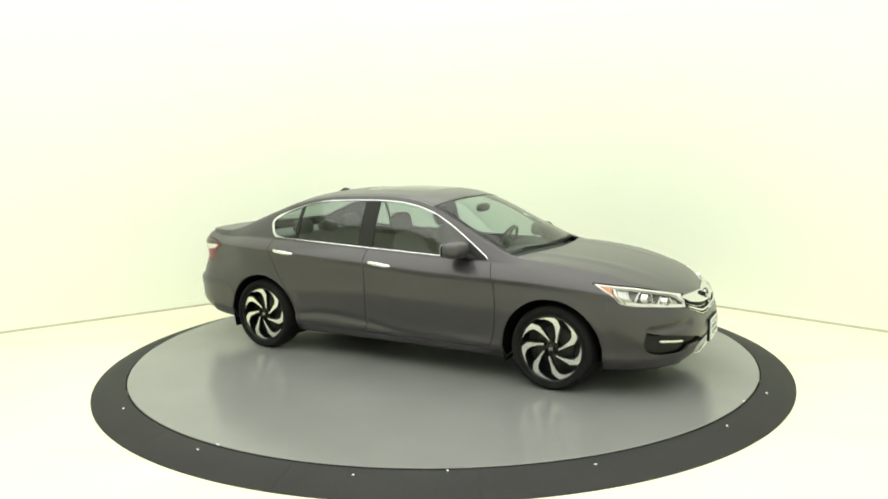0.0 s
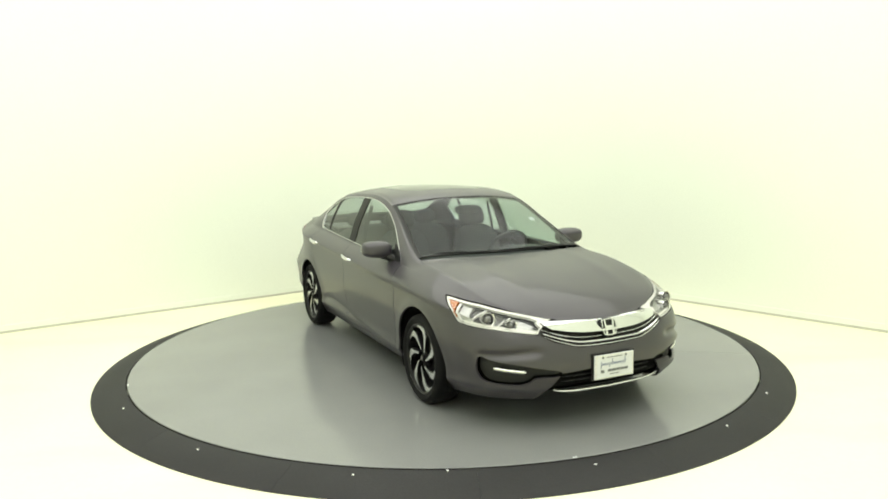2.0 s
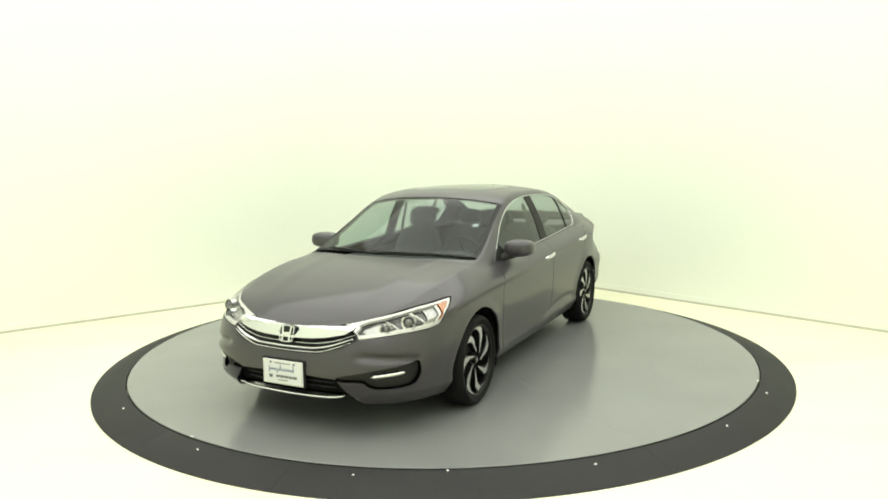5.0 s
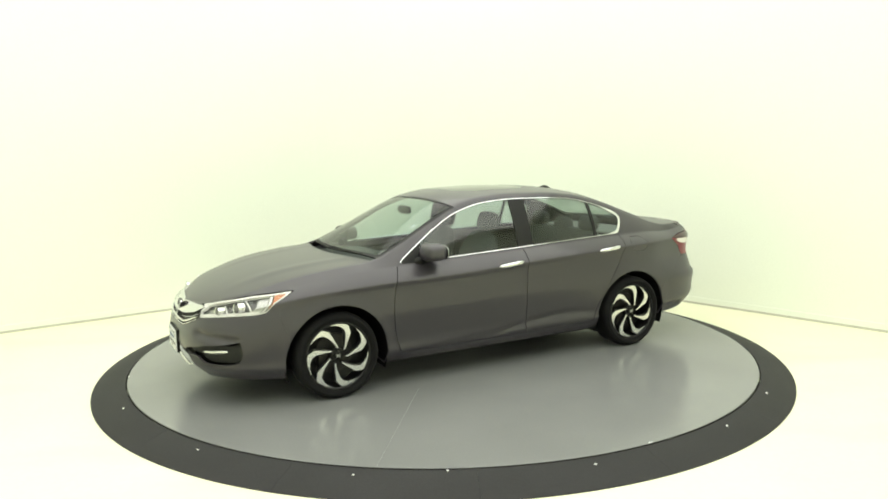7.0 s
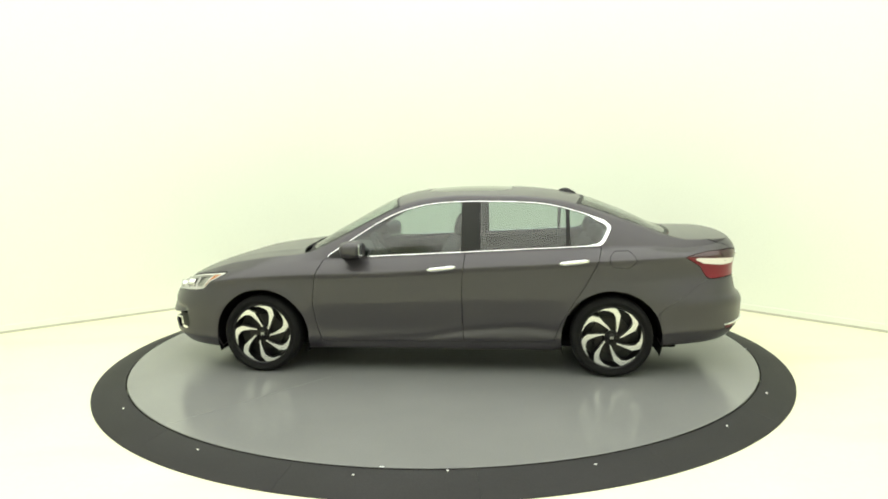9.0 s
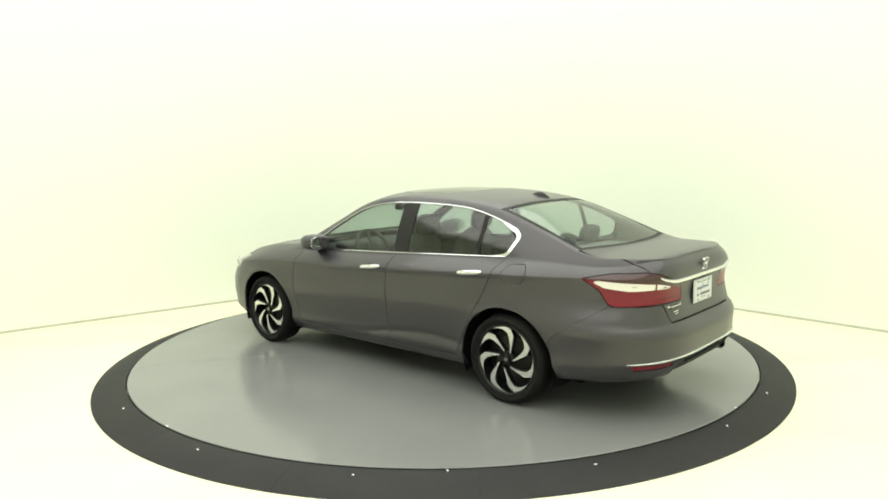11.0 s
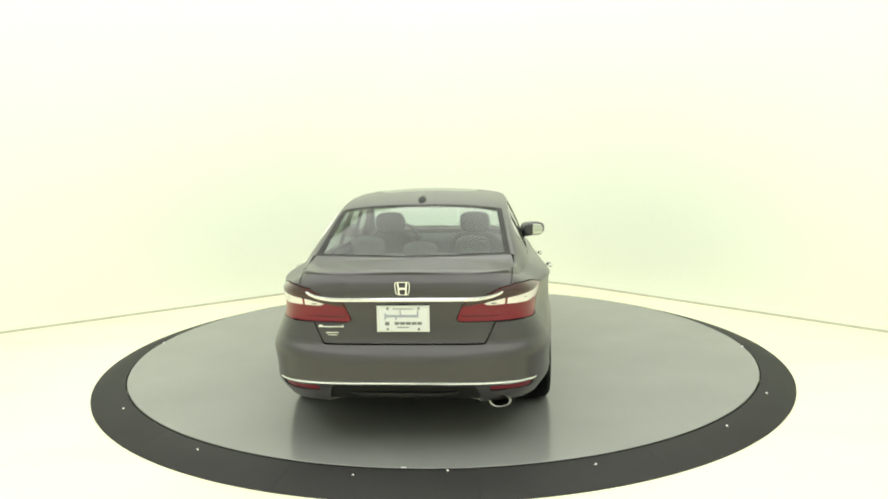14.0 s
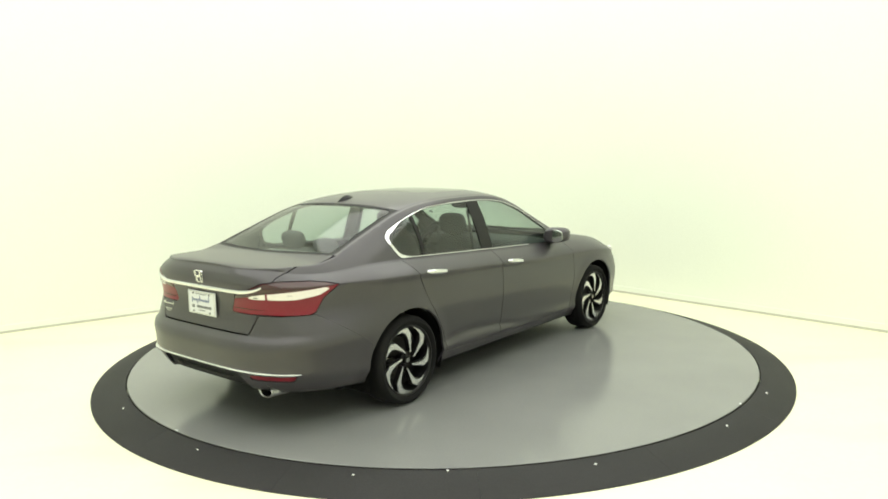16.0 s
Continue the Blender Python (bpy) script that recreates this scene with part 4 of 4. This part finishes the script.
def plate(parent, x, z, facing, lean, dark_rim):
    """A white dealer plate with rows of dark bars for its print."""
    m = Matrix.Translation((x, 0, z)) @ Matrix.Rotation(radians(90 if facing > 0 else -90), 4, "Z") @ Matrix.Rotation(radians(lean), 4, "X")
    if dark_rim:
        bm = bmesh.new()
        box(bm, -0.163, 0.163, 0.0, 0.02, -0.086, 0.086, m, 0.004)
        part("plate_holder", bm, BLACK, parent)
    bm = bmesh.new()
    box(bm, -0.153, 0.153, -0.008, 0.0, -0.077, 0.077, m, 0.003)
    pl = part("licence_plate", bm, WHITE, parent, "white dealer plate with dark print", smooth=False)
    slant = Matrix.Shear("XZ", 4, (0.35, 0.0))
    for k in range(16):      # a slanting line of script, as plain strokes
        tall = 0.040 if k in (0, 7, 15) else 0.030 if k == 5 else 0.017
        low = -0.006 if k in (0, 5) else 0.008
        a = -0.103 + 0.0125 * k
        bm = bmesh.new()
        box(bm, a, a + 0.0048, -0.0100, -0.007, low, low + tall, m @ slant)
        box(bm, a + 0.0048, a + 0.0095, -0.0098, -0.007, low + tall * 0.35, low + tall * 0.35 + 0.0035, m @ slant)
        part("print_bar", bm, BLUE_INK, pl, smooth=False)
    bars = [(-0.105, -0.080, -0.038, -0.018), (-0.05, -0.024, -0.034, -0.018), (-0.019, 0.010, -0.034, -0.018), (0.015, 0.044, -0.034, -0.018), (0.049, 0.076, -0.034, -0.018), (0.081, 0.108, -0.034, -0.018), (-0.035, 0.035, -0.052, -0.047), (-0.06, 0.06, 0.056, 0.060)]
    for a, b, c, d in bars:
        bm = bmesh.new()
        box(bm, a, b, -0.0105, -0.007, c, d, m)
        part("print_bar", bm, INK, pl, smooth=False)
    bm = bmesh.new()
    tops = [(-0.146, 0.146, 0.0685, 0.072), (-0.146, 0.146, -0.072, -0.0685), (-0.146, -0.1425, -0.0685, 0.0685), (0.1425, 0.146, -0.0685, 0.0685)]
    for a, b, c, d in tops:
        box(bm, a, b, -0.010, -0.007, c, d, m)
    part("plate_rim", bm, SILVER, pl, smooth=False)
    for a in (-0.09, 0.09):
        for c in ((0.06, -0.06) if facing < 0 else (0.06,)):
            bm = bmesh.new()
            lathe(bm, [(0.0005, -0.013), (0.007, -0.012), (0.008, -0.006)], 10, "y", m @ Matrix.Translation((a, 0, c)))
            part("plate_screw", bm, INK, pl)


def nose(car):
    g = panel("grille", [within(grille_up, G)], BLACK, car, "black grille with chrome bars", both=True, lift=-0.025, lip=0.02)
    band = [(-0.05, 0.600), (0.06, 0.602), (0.20, 0.608), (0.30, 0.621), (0.40, 0.642), (0.46, 0.668), (0.53, 0.696), (0.575, 0.722), (0.43, 0.730), (0.28, 0.730), (0.15, 0.730), (-0.05, 0.730)]
    panel("chrome_band", [lambda v: np.minimum(np.where(v[:, 0] > 1, inside(band, v[:, 7], v[:, 2]), -1) - 0.002, grille_top(v) - 0.006)], CHROME, g, "broad chrome grille bar", both=True, lift=lambda z: 0.003 + 0.28 * np.clip(0.675 - z, 0, 0.08), lip=0.03, upright=0.5)
    part("grille_bar", ribbon([(0.0, 0.556), (0.20, 0.560), (0.30, 0.575), (0.46, 0.625)], 0.002, 0.0085), CHROME, g, "thin chrome bar")
    part("grille_bar", ribbon([(0.0, 0.533), (0.22, 0.539), (0.34, 0.566), (0.46, 0.609)], 0.0, 0.004), CHROME, g, "thin chrome bar")
    part("grille_bar", ribbon([(0.0, 0.582), (0.20, 0.588), (0.32, 0.606), (0.46, 0.648)], -0.004, 0.0035), CHROME, g, "thin chrome bar")
    emblem(g, float(NOSE(0.635)) + 0.016, 0.628, 1, 0.120, -16, BLACK)
    plate(car, 2.372, 0.395, 1, 0, True)
    part("bumper_strip", ribbon([(0.0, 0.246), (0.28, 0.254), (0.38, 0.266), (0.425, 0.279)], 0.002, 0.0085), CHROME, car, "chrome strip under the lower grille")
    for z in (0.31, 0.345):
        part("intake_slat", ribbon([(0.0, z), (0.36, z)], -0.035, 0.006), BLACK, car)
    for s in (1, -1):
        pts = []
        for i in range(12):
            a = 0.61 + 0.225 * i / 11
            p = bumper_point(a, 0.396 + 0.016 * (i / 11), -0.016)
            pts.append((p.x, p.y * s, p.z))
        bm = bmesh.new()
        tube(bm, pts, 0.0095, 10, flat=0.6, taper=0.08)
        part("fog_lamp", bm, SILVER, car, "slim chrome fog lamp strip")
    # two round lamps in each headlight
    for s in (1, -1):
        for a, z, r in ((0.795, 0.712, 0.037), (0.645, 0.684, 0.030)):
            p = bumper_point(a, z, -0.012)
            m = look((p.x, p.y * s, p.z), (p.x + 1.0, p.y * s * 1.25, p.z + 0.1)) @ Matrix.Rotation(radians(90), 4, "X") @ Matrix.Rotation(radians(180), 4, "X")
            bm = bmesh.new()
            lathe(bm, [(r * 1.25, 0.02), (r * 1.05, 0.016), (r, -0.006), (r * 1.1, -0.03)], 28, "y", m)
            ring = part("headlamp_ring", bm, SILVER, car, "grey lamp ring")
            bm = bmesh.new()
            blob(bm, (p.x, p.y * s, p.z), (r * 0.78, r * 0.78, r * 0.78), 2.0, 12)
            part("projector", bm, PROJECTOR, ring, "dark glass projector")


def stern(car):
    part("trunk_strip", ribbon([(0.0, 0.902), (0.39, 0.902), (0.50, 0.914), (0.55, 0.928), (0.578, 0.940)], 0.002, 0.0145, True), CHROME, car, "chrome strip across the trunk lid")
    emblem(car, float(TAIL(0.975)) - 0.003, 0.972, -1, 0.094, 12)
    plate(car, float(TAIL(0.79)) - 0.012, 0.79, -1, 0, False)
    bm = bmesh.new()
    box(bm, -2.40, -2.37, -0.035, 0.035, 0.858, 0.876, None, 0.004)
    part("rear_camera", bm, BLACK, car, "small black camera above the plate")
    part("bumper_trim", ribbon([(0.0, 0.423), (0.24, 0.422), (0.50, 0.417), (0.79, 0.402)], 0.0015, 0.0115, True), CHROME, car, "chrome strip along the rear bumper")
    part("valance", ribbon([(0.0, 0.335), (0.25, 0.335), (0.36, 0.35)], -0.014, 0.014, True), BLACK, car)
    for y0, y1, z0, z1 in ((0.35, 0.47, 0.738, 0.744), (0.476, 0.50, 0.736, 0.750), (0.352, 0.358, 0.736, 0.754), (0.38, 0.455, 0.704, 0.710), (0.385, 0.44, 0.692, 0.696)):
        bm = bmesh.new()
        x = bumper_point((y0 + y1) / 2, (z0 + z1) / 2, 0, True).x
        box(bm, x - 0.014, x + 0.012, y0, y1, z0, z1, None, 0.001)
        part("badge_bar", bm, CHROME, car, "small chrome lettering bar", smooth=False)
    bm = bmesh.new()
    m = Matrix.Translation((-2.35, -0.555, 0.285)) @ tilt_y(90 + 4) @ Matrix.Diagonal((0.92, 1.55, 1, 1))
    lathe(bm, [(0.040, 0.25), (0.041, 0.01), (0.039, 0.0), (0.035, 0.002)], 28, "z", m)
    lathe(bm, [(0.041, 0.012), (0.0435, 0.004), (0.041, -0.004), (0.037, 0.0), (0.037, 0.008)], 28, "z", m)
    tip = part("exhaust_tip", bm, BOWL, car, "dark steel exhaust tip with bright rim")
    bm = bmesh.new()
    lathe(bm, [(0.036, 0.004), (0.034, 0.08), (0.002, 0.09)], 28, "z", m)
    part("exhaust_bore", bm, DARK, tip)
    bm = bmesh.new()
    box(bm, -2.2, -1.80, -0.62, 0.62, 0.25, 0.36, None, 0.03)
    part("muffler", bm, DARK, car)
    bm = bmesh.new()
    rows = []
    for i in range(9):
        t = i / 8
        x, h, w = -1.02 - 0.15 * t, 0.036 * math.sin(math.pi * (0.12 + 0.80 * t)) , 0.034 * math.sin(math.pi * (0.15 + 0.75 * t))
        z = float(TOP(x)) - 0.004
        rows.append([bm.verts.new((x, w, z)), bm.verts.new((x, w * 0.6, z + h * 0.7)), bm.verts.new((x, 0, z + h)), bm.verts.new((x, -w * 0.6, z + h * 0.7)), bm.verts.new((x, -w, z))])
    for p, q in zip(rows, rows[1:]):
        for k in range(4):
            bm.faces.new((p[k], p[k + 1], q[k + 1], q[k]))
    bm.faces.new(rows[0])
    bm.faces.new(rows[-1])
    part("antenna", bm, RIM_BLACK, car, "black shark-fin antenna")


def mirrors(car):
    for s in (1, -1):
        shell = bmesh.new()
        blob(shell, (0.0, 0.0, 0.0), (0.102, 0.115, 0.071), 3.0, 18)
        for v in shell.verts:       # the outer end is slimmer, the back is flat
            t = (v.co.y + 0.115) / 0.23
            v.co.z *= 1 - 0.12 * t
            v.co.x = max(v.co.x * (1 - 0.22 * t), -0.080)
            v.co.z += 0.010 * t
        bmesh.ops.transform(shell, matrix=Matrix.Translation((0.62, s * 0.915, 0.998)) @ Matrix.Diagonal((1, s, 1, 1)) @ Matrix.Rotation(radians(-8), 4, "Z"), verts=shell.verts)
        ob = part("side_mirror", shell, PAINT, car, "grey door mirror with black foot")
        bm = bmesh.new()
        blob(bm, (0.545, s * 0.915, 1.0), (0.006, 0.098, 0.055), 3.5, 12)
        part("mirror_glass", bm, MIRROR, ob, "mirror glass")
        bm = bmesh.new()
        tube(bm, [(0.72, s * 0.775, 0.925), (0.69, s * 0.80, 0.935), (0.66, s * 0.84, 0.948), (0.64, s * 0.88, 0.958)], 0.030, 10, 1.2)
        part("mirror_foot", bm, BLACK, ob, "black foot")


def cowl(car):
    bm = bmesh.new()
    rows = []
    for i in range(41):
        y = -0.70 + 1.40 * i / 40
        x = 1.165 - 0.10 * (y / 0.7) ** 2
        z = 0.925 - 0.02 * (y / 0.7) ** 2
        rows.append([bm.verts.new((x + 0.06, y, z - 0.03)), bm.verts.new((x, y, z)), bm.verts.new((x - 0.10, y, z + 0.012))])
    for p, q in zip(rows, rows[1:]):
        for k in range(2):
            bm.faces.new((p[k], q[k], q[k + 1], p[k + 1]))
    part("cowl", bm, BLACK, car, "black cowl under the wipers")
    for y0, y1 in ((0.55, -0.05), (0.02, -0.55)):
        pts = []
        for i in range(14):
            y = y0 + (y1 - y0) * i / 13
            x = 1.165 - 0.10 * (y / 0.7) ** 2 - 0.05 - 0.025 * (i / 13)
            pts.append((x, y, surface_z(x, y) + 0.004))
        bm = bmesh.new()
        tube(bm, pts, 0.006, 6)
        part("wiper", bm, BLACK, car, "black wiper arm and blade")


def surface_z(x, y):
    sel = SKIN[:, 60:].reshape(-1, 8)
    k = int(np.argmin((sel[:, 0] - x) ** 2 + (sel[:, 1] - abs(y)) ** 2))
    return float(sel[k, 2])


def cabin(car):
    """Seats, dash and wheel, as seen through the glass."""
    bm = bmesh.new()
    box(bm, -1.9, 1.15, -0.72, 0.72, 0.20, 0.25, None, 0.02)
    part("cabin_floor", bm, DARK, car)
    for s in (1, -1):
        bm = bmesh.new()
        blob(bm, (0.26, s * 0.37, 0.52), (0.28, 0.25, 0.10), 3.2, 16)
        seat = part("front_seat", bm, CLOTH, car, "dark grey cloth front seat")
        bm = bmesh.new()
        blob(bm, (-0.06, s * 0.37, 0.78), (0.085, 0.235, 0.31), 3.0, 18, tilt_y(-20))
        part("backrest", bm, CLOTH, seat)
        bm = bmesh.new()
        blob(bm, (-0.20, s * 0.37, 1.150), (0.055, 0.130, 0.090), 3.0, 14, tilt_y(-14))
        part("headrest", bm, CLOTH, seat, "dark grey headrest")
        for d in (-0.05, 0.05):
            bm = bmesh.new()
            tube(bm, [(-0.15, s * 0.37 + d, 1.02), (-0.19, s * 0.37 + d, 1.11)], 0.006, 6)
            part("headrest_post", bm, STEEL, seat)
        bm = bmesh.new()
        tube(bm, [(-0.30, s * 0.60, 1.28), (-0.32, s * 0.66, 1.05), (-0.33, s * 0.70, 0.75)], 0.018, 6, 0.25)
        part("seat_belt", bm, TRIM_M, car)
    bm = bmesh.new()
    blob(bm, (-0.95, 0, 0.50), (0.27, 0.64, 0.11), 4, 18)
    bench = part("rear_bench", bm, CLOTH, car, "grey cloth rear bench seat")
    bm = bmesh.new()
    blob(bm, (-1.24, 0, 0.76), (0.09, 0.64, 0.27), 4, 18, tilt_y(-22))
    part("backrest", bm, CLOTH, bench)
    for y in (-0.38, 0.38, 0.0):
        bm = bmesh.new()
        blob(bm, (-1.31, y, 1.075 if y else 1.035), (0.05, 0.125, 0.075), 2.8, 12, tilt_y(-15))
        part("headrest", bm, CLOTH, bench)
    bm = bmesh.new()
    box(bm, -1.90, -1.36, -0.60, 0.60, 0.985, 1.0, None, 0.006)
    part("parcel_shelf", bm, SHELF, car, "grey parcel shelf")
    bm = bmesh.new()
    blob(bm, (0.86, 0, 0.80), (0.27, 0.70, 0.13), 4, 20)
    dash = part("dashboard", bm, TRIM_M, car, "dark dashboard")
    bm = bmesh.new()
    blob(bm, (0.70, 0.37, 0.925), (0.12, 0.20, 0.035), 3, 12)
    part("gauge_hood", bm, TRIM_M, dash)
    bm = bmesh.new()
    blob(bm, (0.30, 0, 0.50), (0.45, 0.11, 0.12), 4, 14)
    part("centre_console", bm, TRIM_M, dash)
    bm = bmesh.new()
    m = Matrix.Translation((0.47, 0.37, 0.905)) @ tilt_y(-62)
    rings = []
    for i in range(40):
        t = 2 * math.pi * i / 40
        rings.append([bm.verts.new(m @ Vector(((0.18 + 0.015 * math.cos(b)) * math.cos(t), (0.18 + 0.015 * math.cos(b)) * math.sin(t), 0.015 * math.sin(b)))) for b in [2 * math.pi * k / 8 for k in range(8)]])
    for i in range(40):
        p, q = rings[i], rings[(i + 1) % 40]
        for k in range(8):
            bm.faces.new((p[k], p[(k + 1) % 8], q[(k + 1) % 8], q[k]))
    wheel = part("steering_wheel", bm, TRIM_M, car, "dark steering wheel")
    bm = bmesh.new()
    blob(bm, (0, 0, 0), (0.06, 0.07, 0.03), 2.6, 10)
    for a in (90, 210, 330):
        t = radians(a)
        tube(bm, [(0.03 * math.sin(t), 0.03 * math.cos(t), 0), (0.18 * math.sin(t), 0.18 * math.cos(t), 0)], 0.012, 6)
    bmesh.ops.transform(bm, matrix=m, verts=bm.verts)
    part("steering_hub", bm, TRIM_M, wheel)
    bm = bmesh.new()
    blob(bm, (0.42, 0.0, 1.265), (0.018, 0.125, 0.036), 3, 12)
    part("inside_mirror", bm, BLACK, car, "black inside mirror")
    bm = bmesh.new()
    box(bm, -0.022, 0.022, -0.024, 0.024, -0.001, 0.001, Matrix.Translation((0.60, 0.535, 1.168)) @ tilt_y(28), 0.0)
    part("windscreen_sticker", bm, WHITE, car, "small white sticker inside the windscreen", smooth=False)


nose(car)
stern(car)
mirrors(car)
cowl(car)
cabin(car)


def motions():
    rows = [i * 0.25 for i in range(65)]
    turned = [(t, Matrix.Rotation(radians(SPIN0 + SPIN * t), 4, "Z")) for t in rows]
    walk(disc, turned)
    walk(car, [(t, m @ pose(OFF[0], OFF[1], 0)) for t, m in turned])


motions()
